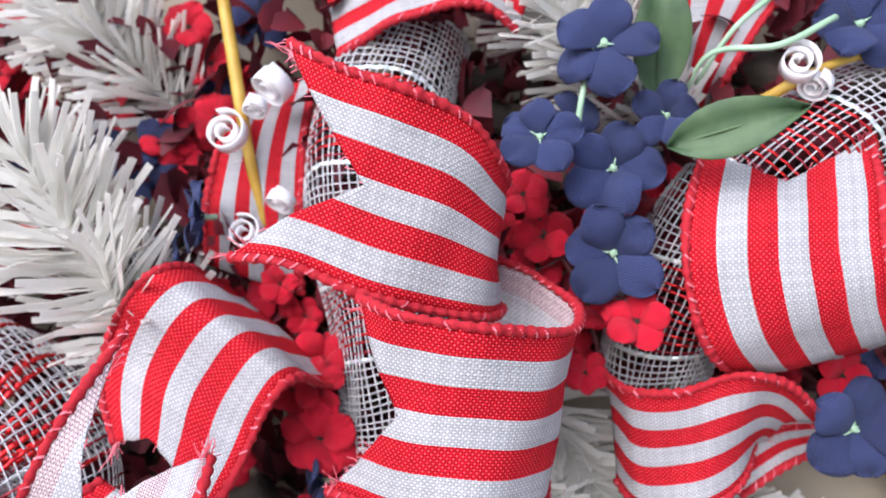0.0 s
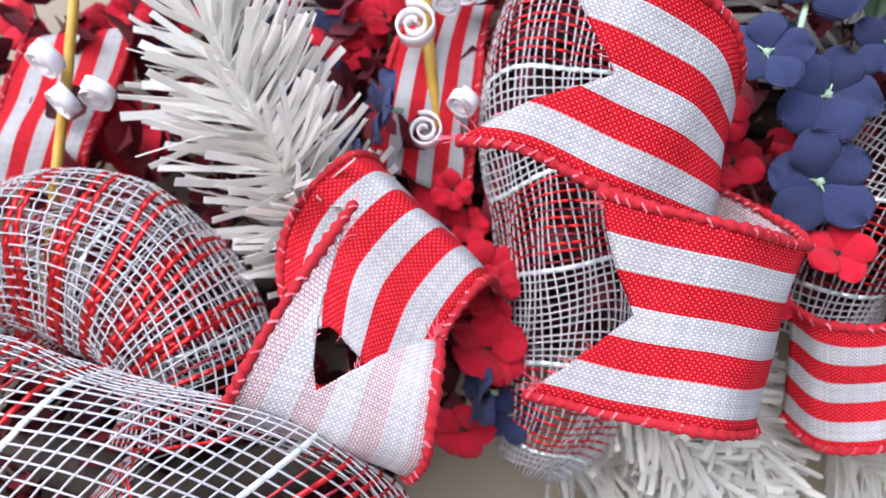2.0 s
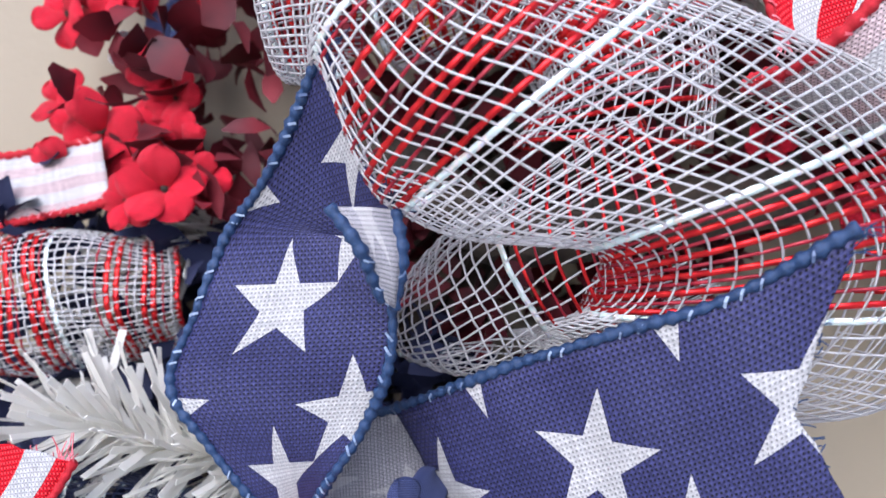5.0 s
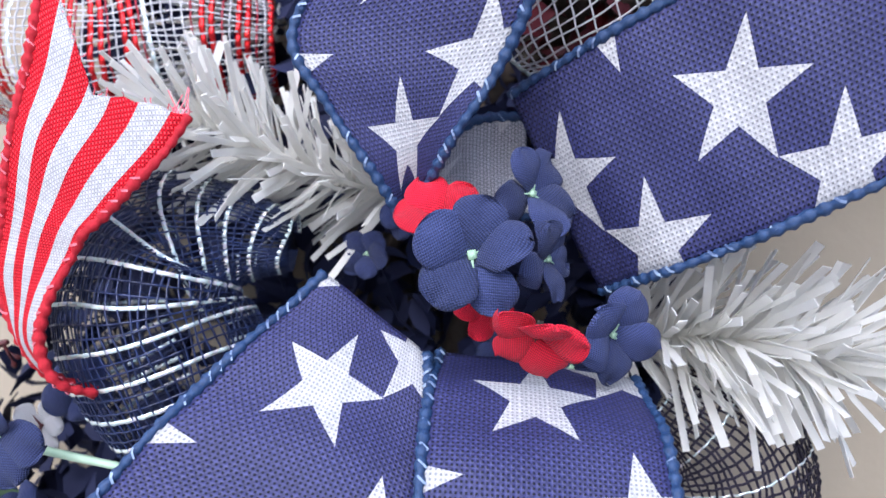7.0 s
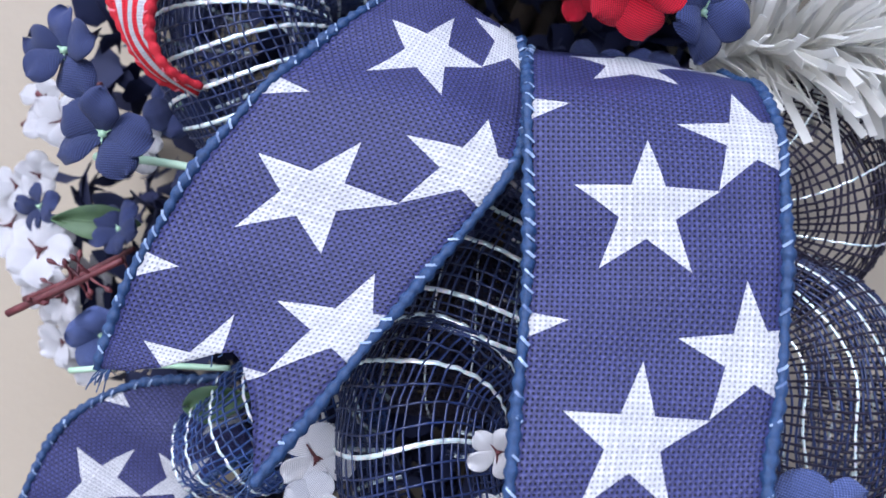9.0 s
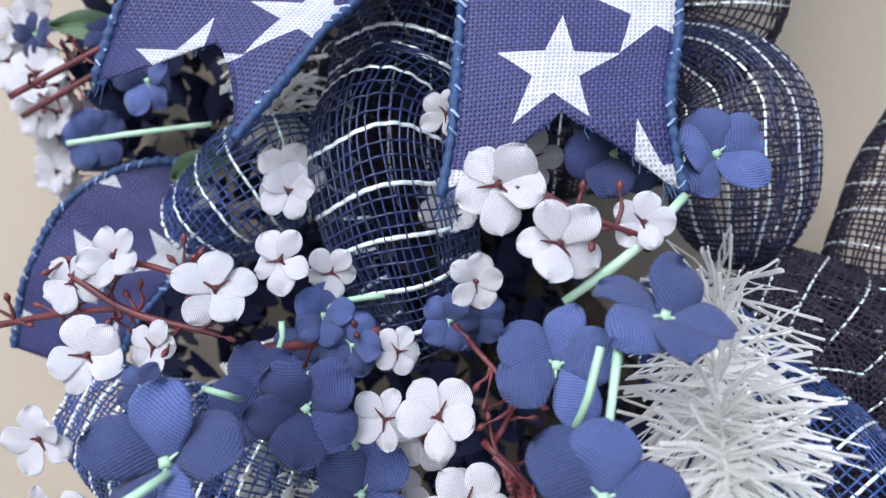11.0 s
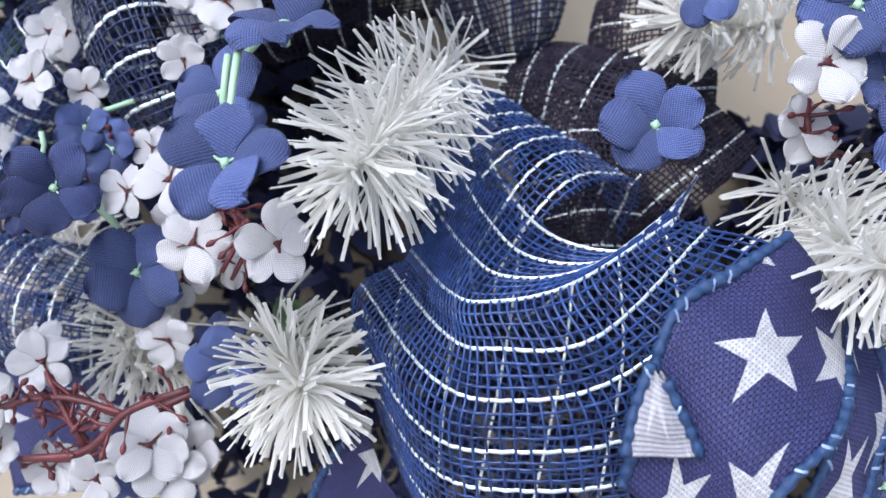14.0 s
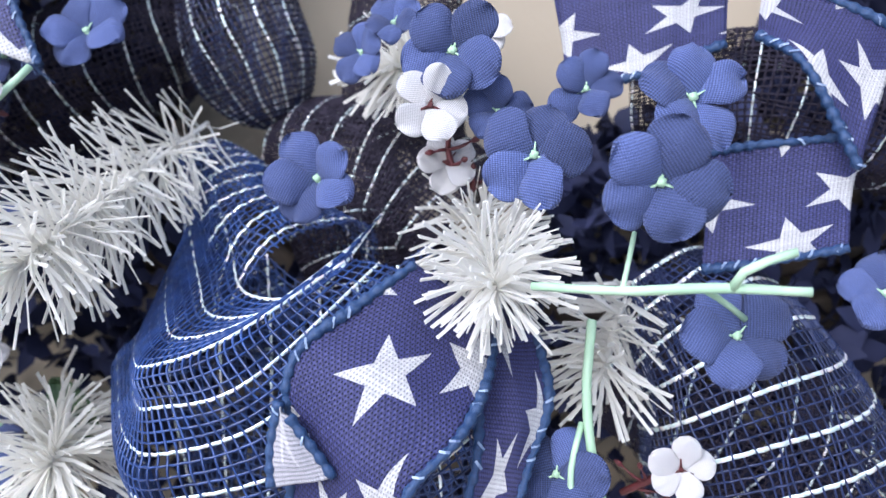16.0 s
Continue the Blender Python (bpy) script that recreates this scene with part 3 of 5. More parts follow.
def flower(kind, x, y, z, size, face=(0, -1, 0), spin=None):
    """A five-petalled cloth flower; size is its radius, face the way it looks."""
    flower_count[0] += 1
    rng = np.random.RandomState(flower_count[0] * 13)
    name, label = FLOWER_WORDS[kind]
    root = base(name, (x, y, z), label, "flower", kind + " cloth flowers")
    f = Vector(face) + Vector(rng.uniform(-0.22, 0.22, 3))
    turn = f.to_track_quat("Z", "Y").to_matrix().to_4x4()
    root.matrix_basis = Matrix.Translation((x, y, z)) @ turn @ pose(0, 0, 0, 0, 0, rng.uniform(0, 72) if spin is None else spin) @ Matrix.Diagonal((size * 0.93, size * 0.93, size * 0.93, 1))
    for k in range(5):
        p = new("petal", petal_mesh(kind, int(rng.randint(0, 7))))
        p.parent = root
        p.matrix_basis = pose(0, 0, 0.02 * (k % 2), rng.uniform(-17, 17), rng.uniform(-26, 14), 72 * k + rng.uniform(-10, 10)) @ Matrix.Diagonal((rng.uniform(0.9, 1.08), rng.uniform(0.88, 1.12), 1, 1))
    c = new("stamen", centre_mesh(kind))
    c.parent = root
    return root


def stem(name, label, rows, mat, category="stem", group=""):
    root = base(name, rows[0][:3], label, category, group)
    v, f = tube(rows, 7, wob=0.00008)
    hang(solid("stalk", v, f, mat), root)
    return root


def twig(rows, seed, buds=9):
    """A maroon blossom twig with short side shoots and buds."""
    rng = np.random.RandomState(seed)
    root = stem("blossom_twig", "thin maroon plastic twig with small buds", rows, MAROON, "twig", "blossom twigs")
    fine = spline(np.array(rows, float), 60)[:, :3]
    for k in range(buds):
        i = rng.randint(6, 58)
        d = unit(rng.normal(0, 1, 3) * (1, 0.6, 1))
        ln = rng.uniform(0.004, 0.010)
        e = fine[i] + d * ln
        v, f = tube([(*fine[i], 0.0006), (*(fine[i] + d * ln * 0.5 + rng.normal(0, 0.0006, 3)), 0.0006), (*e, 0.0005), (*(e + d * 0.0012), 0.0011), (*(e + d * 0.003), 0.0003)], 6, 12)
        hang(solid("side_shoot", v, f, MAROON), root)
    return root


def curl_stem(rows, curls):
    """A golden wire stem that carries rolled white paper curls."""
    root = stem("curl_stem", "golden stem with rolled white paper curls", rows, GOLD, "stem", "curl stems")
    for x, y, z, size, turn in curls:
        st = Strips()
        t = np.linspace(0.6, 4.6 * math.pi, 70)
        rad = size * (0.16 + 0.84 * t / t[-1])
        ax = unit(np.array([math.cos(turn), -0.5, math.sin(turn)]))
        e1 = unit(np.cross(ax, (0, 1, 0.2))) if turn > 3 else np.array([1.0, 0, 0])
        e2 = np.array([0, 0.25, 1.0]) if turn <= 3 else unit(np.cross(ax, e1))
        q = np.array([x, y, z]) + rad[:, None] * (np.cos(t)[:, None] * e1 + np.sin(t)[:, None] * e2)
        face = np.gradient(q, axis=0)
        out = np.cross(face, np.cross(e1, e2))
        st.add(q, out, size * 0.75, 0.0005)
        st.make("curl", CURL, root, smooth=True)
    return root


def leaf(x, y, z, dx, dz, size, seed=1):
    way = Vector((dx, -0.15, dz)).normalized()
    side = way.cross(Vector((0, -1, 0))).normalized()
    up = side.cross(way)
    verts, faces = [], []
    for i in range(13):
        l = i / 12
        hw = 0.2 * math.sin(math.pi * l ** 0.8) + 0.004
        for j in range(5):
            a = j / 2 - 1
            p = Vector((x, y, z)) + size * (way * l + side * a * hw + up * (0.10 * a * a + 0.12 * math.sin(2.6 * l) + 0.02 * math.sin(9 * l + seed)))
            verts.append(p)
    for i in range(12):
        for j in range(4):
            q = i * 5 + j
            faces.append([q, q + 1, q + 6, q + 5])
    root = base("leaf", (x, y, z), "dark green cloth leaf among the flowers", "leaf", "green leaves")
    blade = hang(solid("blade", verts, faces, LEAF), root)
    mod = blade.modifiers.new("thick", "SOLIDIFY")
    mod.thickness = 0.0005
    v, f = tube([(*verts[2], 0.0006), (*verts[32], 0.0005), (*verts[62], 0.0002)], 5, 14)
    hang(solid("midrib", v, f, LEAF), root)
    return root


# ---- setting ----
def slab(name, size, at, mat, label, category):
    bm = bmesh.new()
    bmesh.ops.create_cube(bm, size=1.0)
    bmesh.ops.scale(bm, vec=size, verts=bm.verts)
    bmesh.ops.bevel(bm, geom=bm.edges[:], offset=0.004, segments=2, affect="EDGES")
    me = bpy.data.meshes.new(name)
    bm.to_mesh(me)
    bm.free()
    me.materials.append(mat)
    ob = new(name, me)
    ob.location = at
    return tagged(ob, label, category, kind="structure")


slab("wall_north", (8, 0.2, 5), (0, 0.28, 0.9), PAINT, "tan painted wall behind the hanging wreath", "wall")
# The floor is never in view; it is added to bounce light upwards.
slab("floor", (40, 40, 0.2), (0, -19.7, -1.7), FLOOR, "unseen plain grey floor in front of the wall, added for bounce light", "floor")


MIDDLE = (0.10, -0.20)


def wreath_form():
    root = base("wreath_form", (MIDDLE[0], 0.13, MIDDLE[1]), "dark twisted vine ring that holds the whole wreath", "wreath form")
    for k in range(7):
        rng = np.random.RandomState(k + 40)
        rows = []
        a0 = rng.uniform(0, 6.28)
        for i in range(25):
            a = a0 + i * 2 * math.pi / 24
            w = a * 3 + k * 0.9
            rr = 0.298 + 0.03 * math.cos(w)
            rows.append((MIDDLE[0] + rr * math.cos(a), 0.158 + 0.010 * math.sin(w), MIDDLE[1] + rr * math.sin(a), 0.0065 + 0.002 * math.sin(5 * a + k)))
        v, f = tube(rows, 8, 160, wob=0.0003)
        hang(solid("vine", v, f, VINE), root)
    return root


def gap_shade_leaves(name, label, mat, seed, count, start, sweep):
    """Added dark small leaf shapes behind the ribbons and flowers; their colour stands in for shade in the gaps."""
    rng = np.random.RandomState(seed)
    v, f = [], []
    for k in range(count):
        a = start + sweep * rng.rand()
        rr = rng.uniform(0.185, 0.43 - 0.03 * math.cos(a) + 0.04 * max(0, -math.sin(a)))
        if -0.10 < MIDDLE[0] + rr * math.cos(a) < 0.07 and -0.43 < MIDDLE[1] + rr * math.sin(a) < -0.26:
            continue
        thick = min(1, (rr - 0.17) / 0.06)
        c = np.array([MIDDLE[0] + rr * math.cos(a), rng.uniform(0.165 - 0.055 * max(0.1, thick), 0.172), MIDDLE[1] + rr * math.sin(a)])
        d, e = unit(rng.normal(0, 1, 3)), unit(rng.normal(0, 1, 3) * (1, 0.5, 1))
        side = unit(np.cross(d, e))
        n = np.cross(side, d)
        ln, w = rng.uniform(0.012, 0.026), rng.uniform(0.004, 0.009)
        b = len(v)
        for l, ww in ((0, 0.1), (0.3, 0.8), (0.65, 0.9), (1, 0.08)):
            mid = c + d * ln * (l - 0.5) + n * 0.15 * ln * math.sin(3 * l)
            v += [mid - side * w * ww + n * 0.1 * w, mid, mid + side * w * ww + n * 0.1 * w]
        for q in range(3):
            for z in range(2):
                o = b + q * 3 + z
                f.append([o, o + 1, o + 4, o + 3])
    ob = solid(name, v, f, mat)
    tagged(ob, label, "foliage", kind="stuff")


wreath_form()
# Added red leaves in place of shaded gaps and the red flowers behind.
gap_shade_leaves("red_gap_shade_leaves", "added dark red leaf shapes standing in for shaded gaps and deeper red flowers", GAP_SHADE_RED, 77, 3600, 0.25, 2.6)
# Added navy leaves that make the gaps behind the flowers look shaded.
gap_shade_leaves("blue_gap_shade_leaves", "added near-black navy leaf shapes standing in for shade in the wreath's gaps", GAP_SHADE_NAVY, 78, 7800, 2.85, 3.68)

# ---- upper arc: striped ribbons ----
def striped(label, rows, **k):
    return ribbon("striped_ribbon", label, rows, STRIPES, **k)


striped("red and white striped ribbon tail curled forward, notched end", [
    (0.0373, 0.0350, 0.0325, 0.0145, 0.0600, -0.0298), (0.0550, 0.0240, 0.0253, 0.0380, 0.0400, -0.0326), (0.0760, 0.0260, 0.0196, 0.0608, 0.0300, -0.0354),
    (0.0937, 0.0400, 0.0152, 0.0772, 0.0400, -0.0392), (0.1026, 0.0560, 0.0155, 0.0849, 0.0600, -0.0407), (0.1018, 0.0750, 0.0223, 0.0850, 0.0800, -0.0370),
    (0.0900, 0.0900, 0.0334, 0.0753, 0.1000, -0.0325), (0.0762, 0.1000, 0.0412, 0.0631, 0.1150, -0.0258)], cut0=0.025, flip=True, seed=1)
striped("red and white striped ribbon tail above another, notched end", [
    (0.0249, 0.0400, 0.1140, -0.0041, 0.0420, 0.0504), (0.0408, 0.0340, 0.1022, 0.0151, 0.0380, 0.0461), (0.0606, 0.0320, 0.0917, 0.0384, 0.0380, 0.0337),
    (0.0757, 0.0400, 0.0832, 0.0575, 0.0440, 0.0259), (0.0847, 0.0560, 0.0694, 0.0749, 0.0600, 0.0208), (0.0847, 0.0760, 0.0643, 0.0776, 0.0800, 0.0226),
    (0.0752, 0.1000, 0.0683, 0.0700, 0.1000, 0.0280)], cut0=0.038, flip=True, seed=2)
striped("red and white striped ribbon bent over with a cut end", [
    (-0.0330, 0.1120, 0.0450, 0.0100, 0.1020, 0.0000), (-0.0440, 0.0700, 0.0500, 0.0010, 0.0660, 0.0060), (-0.0650, 0.0760, 0.0310, -0.0100, 0.0660, -0.0080), (-0.0680, 0.0730, 0.0070, -0.0190, 0.0600, -0.0240), (-0.0630, 0.0680, -0.0080, -0.0260, 0.0540, -0.0350)], cut1=0.012, notch=0.4, seed=3)
striped("striped ribbon tail turned up to show its faded reverse", [
    (-0.0650, 0.0620, -0.0190, -0.0260, 0.0500, -0.0400), (-0.0760, 0.0480, -0.0270, -0.0230, 0.0400, -0.0470), (-0.0770, 0.0330, -0.0300, -0.0190, 0.0290, -0.0470), (-0.0690, 0.0200, -0.0240, -0.0140, 0.0180, -0.0410), (-0.0530, 0.0120, -0.0010, -0.0100, 0.0140, -0.0230), (-0.0320, 0.0280, 0.0320, -0.0090, 0.0260, -0.0080)], cut1=0.042, notch=0.37, seed=19)
striped("striped ribbon tail with a notch, bent under at its foot", [
    (0.1577, 0.0980, 0.0695, 0.2175, 0.1000, 0.0674), (0.1464, 0.0830, 0.0486, 0.2105, 0.0850, 0.0439), (0.1415, 0.0760, 0.0275, 0.2063, 0.0780, 0.0230),
    (0.1441, 0.0800, 0.0058, 0.2076, 0.0820, 0.0077), (0.1534, 0.0920, -0.0093, 0.2138, 0.0950, -0.0036), (0.1690, 0.1200, -0.0168, 0.2264, 0.1200, -0.0092)], cut0=0.02, seed=4)
striped("wavy red and white striped ribbon tail", [
    (0.1117, 0.1000, -0.0056, 0.1119, 0.1150, -0.0503), (0.1184, 0.0920, -0.0124, 0.1194, 0.1000, -0.0583), (0.1356, 0.0900, -0.0150, 0.1347, 0.0950, -0.0581),
    (0.1575, 0.0900, -0.0115, 0.1523, 0.1000, -0.0542), (0.1754, 0.0950, -0.0181, 0.1650, 0.1200, -0.0459), (0.1917, 0.1100, -0.0354, 0.1699, 0.1300, -0.0464)], cut1=0.008, flip=True, seed=5)
striped("striped ribbon loop arching behind the tails", [
    (0.0180, 0.1200, 0.1720, 0.0250, 0.1100, 0.1294), (0.0552, 0.1000, 0.1710, 0.0560, 0.0950, 0.1355), (0.0879, 0.0900, 0.1628, 0.0842, 0.0900, 0.1339), (0.1085, 0.0900, 0.1442, 0.0965, 0.1000, 0.1251)], flip=True, seed=6)
striped("striped ribbon loop beside the navy flowers", [
    (0.1639, 0.1200, 0.1514, 0.2161, 0.1200, 0.1378), (0.1588, 0.1200, 0.1270, 0.1973, 0.1200, 0.1252), (0.1568, 0.1250, 0.1081, 0.1782, 0.1250, 0.1024), (0.1585, 0.1400, 0.0925, 0.1722, 0.1400, 0.0904)], seed=7)
striped("striped ribbon standing behind the curl stem", [
    (-0.0190, 0.1240, 0.1240, 0.0100, 0.1280, 0.1270), (-0.0300, 0.1140, 0.1020, 0.0040, 0.1200, 0.1000), (-0.0370, 0.1100, 0.0780, -0.0000, 0.1160, 0.0700), (-0.0420, 0.1140, 0.0540, -0.0050, 0.1200, 0.0360)], seed=8)

# ---- upper arc: net loops ----
def white_net(label, rows, **k):
    return net("white_net_loop", label, rows, WHITE_NET, **k)


white_net("white net tube with red foil bands behind the ribbons", [
    (0.0534, 0.1350, 0.1415, .024), (0.0367, 0.1250, 0.1025, .028), (0.0310, 0.1200, 0.0676, .028), (0.0329, 0.1200, 0.0290, .027), (0.0346, 0.1200, -0.0116, .028), (0.0265, 0.1250, -0.0483, .024), (0.0157, 0.1300, -0.0699, .014)], skew=.4, seed=11)
white_net("white net tube curving down beside the navy flowers", [
    (0.2439, 0.1300, 0.0798, .026), (0.2062, 0.1200, 0.0678, .026), (0.1664, 0.1200, 0.0422, .025), (0.1439, 0.1250, 0.0136, .024), (0.1288, 0.1300, -0.0217, .02)], skew=.4, seed=12)
def puff_bands(q, k):
    """Silver foil at four rows, red foil between the first and second and the third and fourth."""
    if min(abs(q - edge) for edge in (1.6, 4, 6, 8, 10)) < 0.075:
        return F1
    return ((R3, D2, W1, R3)[k % 4] if 4 < q < 6 else (D2, R3, D2, R3)[k % 4]) if 4 < q < 6 or 8 < q < 10 or q < 1.6 else W1


R3, D2 = (NET_RED, 0.0016, 0.0002), (NET_MAROON, 0.0009, 0.0003)
net_band("white_net_loop", "large open white and red foil net puff in front", [
    (-0.1920, 0.0790, -0.0280, -0.1870, 0.0750, 0.0210, 0.020),
    (-0.2050, 0.0640, -0.0360, -0.2130, 0.0600, 0.0150, 0.020),
    (-0.2070, 0.0430, -0.0440, -0.2160, 0.0390, -0.0040, 0.020),
    (-0.1930, 0.0300, -0.0450, -0.1950, 0.0260, -0.0010, 0.022),
    (-0.1900, 0.0220, -0.0450, -0.1610, 0.0180, -0.0040, 0.024),
    (-0.1750, 0.0200, -0.0710, -0.1300, 0.0160, -0.0050, 0.026),
    (-0.1600, 0.0200, -0.0750, -0.1020, 0.0160, -0.0120, 0.027),
    (-0.1400, 0.0220, -0.0810, -0.0720, 0.0180, -0.0210, 0.027),
    (-0.1150, 0.0260, -0.0800, -0.0440, 0.0220, -0.0350, 0.026),
    (-0.1090, 0.0340, -0.0880, -0.0220, 0.0300, -0.0540, 0.024),
    (-0.1110, 0.0390, -0.0960, -0.0200, 0.0350, -0.0800, 0.022),
    (-0.1200, 0.0490, -0.1030, -0.0300, 0.0450, -0.1100, 0.018),
    (-0.1300, 0.0640, -0.1090, -0.0800, 0.0600, -0.1300, 0.012)], puff_bands, W1, step=.0042, seed=13)
def dome_bands(q, k):
    """Wide red foil in pairs over the crown, white with silver on the near part."""
    if q < 1.9:
        return (W1, W1, W1, F1, D2, R3)[k % 6]
    return (R2, R2, W1, W1, W1)[k % 5] if q < 4.6 else (W1, D2, R3)[k % 3]


net_band("red_net_loop", "red and white foil net loop behind the puff", [
    (-0.2280, 0.0880, -0.0060, -0.2310, 0.0850, 0.0440, 0.028),
    (-0.1930, 0.0880, -0.0060, -0.1900, 0.0850, 0.0480, 0.028),
    (-0.1640, 0.0880, -0.0070, -0.1550, 0.0850, 0.0540, 0.028),
    (-0.1440, 0.0880, -0.0160, -0.1160, 0.0850, 0.0440, 0.028),
    (-0.1340, 0.0880, -0.0260, -0.0930, 0.0850, 0.0190, 0.028),
    (-0.1320, 0.0880, -0.0370, -0.0770, 0.0850, -0.0120, 0.028),
    (-0.1360, 0.0880, -0.0490, -0.0750, 0.0850, -0.0410, 0.028)], dome_bands, W1, step=.0036, start=-30, stop=215, seed=14)
net("red_net_loop", "dark red and white net roll", [
    (-0.3946, 0.1300, -0.1488, .03), (-0.3337, 0.1250, -0.1407, .03), (-0.2926, 0.1250, -0.1308, .028), (-0.2625, 0.1300, -0.1245, .02)], REDDER_NET, skew=.3, seed=15, phase=3)
white_net("gathered neck of white and red net", [
    (-0.1620, 0.0900, -0.1162, .014), (-0.1429, 0.0700, -0.1028, .022), (-0.1215, 0.0600, -0.0854, .026), (-0.0877, 0.0500, -0.0625, .028)], skew=.6, seed=16, step=.0044)
net("red_net_loop", "red and white net loop at the wreath's edge", [
    (-0.1952, 0.1100, -0.0041, .024), (-0.1521, 0.1050, 0.0164, .028), (-0.1270, 0.1100, 0.0045, .028), (-0.1079, 0.1150, -0.0256, .022)], REDDER_NET, skew=.8, seed=17)

# ---- upper arc: white pine ----
def pine(rows, count=230, size=.03, width=.0017, **k):
    return needles("pine_sprig", "white artificial pine sprig with flat plastic needles", rows, int(count * 1.15), size, width=width, **k)


pine([(-0.0581, 0.1200, 0.0112), (-0.0707, 0.0880, 0.0497), (-0.0928, 0.0780, 0.1003)], 240, .042, seed=21, width=.0028, flat=.35)
pine([(-0.0545, 0.1400, 0.1219), (-0.0744, 0.1280, 0.1503), (-0.0982, 0.1200, 0.1769)], 220, .04, seed=22, width=.0028, flat=.4)
pine([(0.1512, 0.1300, 0.0774), (0.1315, 0.1200, 0.1084), (0.1069, 0.1100, 0.1458)], 220, .037, seed=23, width=.0024, flat=.45)
pine([(0.0508, 0.1400, -0.0385), (0.0759, 0.1300, -0.0609), (0.0974, 0.1250, -0.0895)], 220, .032, seed=24, width=.0023, flat=.45)
pine([(0.1442, 0.1500, -0.0689), (0.1597, 0.1450, -0.0823), (0.1786, 0.1400, -0.0976)], 160, .03, seed=25, width=.0023, flat=.45)
pine([(0.0262, 0.1500, -0.0720), (0.0642, 0.1450, -0.0818), (0.0897, 0.1400, -0.0967)], 200, .03, seed=26, width=.0023, flat=.45)
pine([(-0.2530, 0.1400, -0.0943), (-0.2820, 0.1350, -0.1175), (-0.3106, 0.1300, -0.1709)], 180, .03, seed=27, width=.0023, flat=.45)

striped("striped ribbon loop standing behind the net", [
    (-0.1950, 0.1280, 0.1170, -0.1470, 0.1320, 0.1200), (-0.1990, 0.1180, 0.0890, -0.1540, 0.1220, 0.0880), (-0.2050, 0.1120, 0.0670, -0.1590, 0.1160, 0.0700), (-0.2150, 0.1160, 0.0450, -0.1660, 0.1200, 0.0560)], seed=9)
striped("striped ribbon loop beyond the dark red net", [
    (-0.3670, 0.1100, -0.1161, -0.3791, 0.1200, -0.0890), (-0.3323, 0.1100, -0.1066, -0.3430, 0.1200, -0.0805), (-0.2903, 0.1100, -0.0916, -0.3038, 0.1200, -0.0670)], flip=True, seed=10)

pine([(0.0860, 0.1450, -0.0170), (0.0967, 0.1380, -0.0432), (0.1087, 0.1300, -0.0700)], 200, .034, seed=28, width=.0023, flat=.5)

for spot in ((-0.0122, 0.1300, 0.0238, 0.0110), (-0.0390, 0.1300, -0.0138, 0.0100), (-0.0440, 0.1250, -0.0304, 0.0110), (0.0737, 0.1300, 0.0695, 0.0090), (0.0824, 0.1350, 0.0519, 0.0090), (0.1190, 0.1200, 0.0547, 0.0080), (0.1062, 0.1300, 0.0252, 0.0100), (0.1076, 0.1250, -0.0072, 0.0090), (0.1818, 0.1300, -0.0199, 0.0090), (-0.0529, 0.1400, 0.1111, 0.0090), (-0.0648, 0.1400, 0.0881, 0.0080), (-0.0719, 0.1400, 0.1359, 0.0090), (-0.0965, 0.1400, 0.1633, 0.0084), (-0.0238, 0.1400, 0.1343, 0.0080), (-0.1392, 0.1450, 0.1630, 0.0090), (0.0005, 0.1300, 0.0030, 0.0090), (-0.1145, 0.1400, 0.1234, 0.0080)):
    flower("red", *spot)

branch = base("vine_branch", (-0.1358, 0.1200, -0.0804), "thick dark vine branch of the wreath form", "branch")
for spots in ([(-0.2009, 0.1250, -0.0540, .011), (-0.1647, 0.1200, -0.0691, .012), (-0.1356, 0.1200, -0.0838, .012)], [(-0.1356, 0.1200, -0.0838, .011), (-0.0887, 0.1200, -0.0683, .013), (-0.0294, 0.1250, -0.0471, .012)]):
    tv, tf = tube(spots, 9, 24, wob=0.0006)
    hang(solid("vine", tv, tf, VINE), branch)

# ---- left side: star ribbons ----
def starred(label, rows, look_of=STARS, **k):
    return ribbon("star_ribbon", label, rows, look_of, **k)


starred("navy ribbon with white stars, pinched at its foot", [
    (-0.1868, 0.0580, -0.1874, -0.1853, 0.0600, -0.1804), (-0.2004, 0.0500, -0.1718, -0.1766, 0.0440, -0.1598), (-0.2161, 0.0460, -0.1561, -0.1683, 0.0380, -0.1419), (-0.2298, 0.0460, -0.1371, -0.1619, 0.0300, -0.1180), (-0.2238, 0.0440, -0.1164, -0.1638, 0.0280, -0.1007), (-0.2179, 0.0440, -0.0909, -0.1707, 0.0320, -0.0845), (-0.2073, 0.0360, -0.0770, -0.1676, 0.0360, -0.0935), (-0.1870, 0.0140, -0.0340, -0.1660, 0.0240, -0.0770)], cut1=.010, flip=True, mirror=True, seed=31, star_at=(-0.1945, 0.0360, -0.1077))
starred("turned corner of a star ribbon with its pale reverse", [
    (-0.1800, 0.0100, -0.0780, -0.1640, 0.0160, -0.0760), (-0.1710, 0.0100, -0.0870, -0.1610, 0.0160, -0.0870), (-0.1640, 0.0160, -0.1000, -0.1610, 0.0200, -0.1020)], (STAR_BACK, STAR_BACK, BLUE_CORD, PALE_THREAD), seed=38)
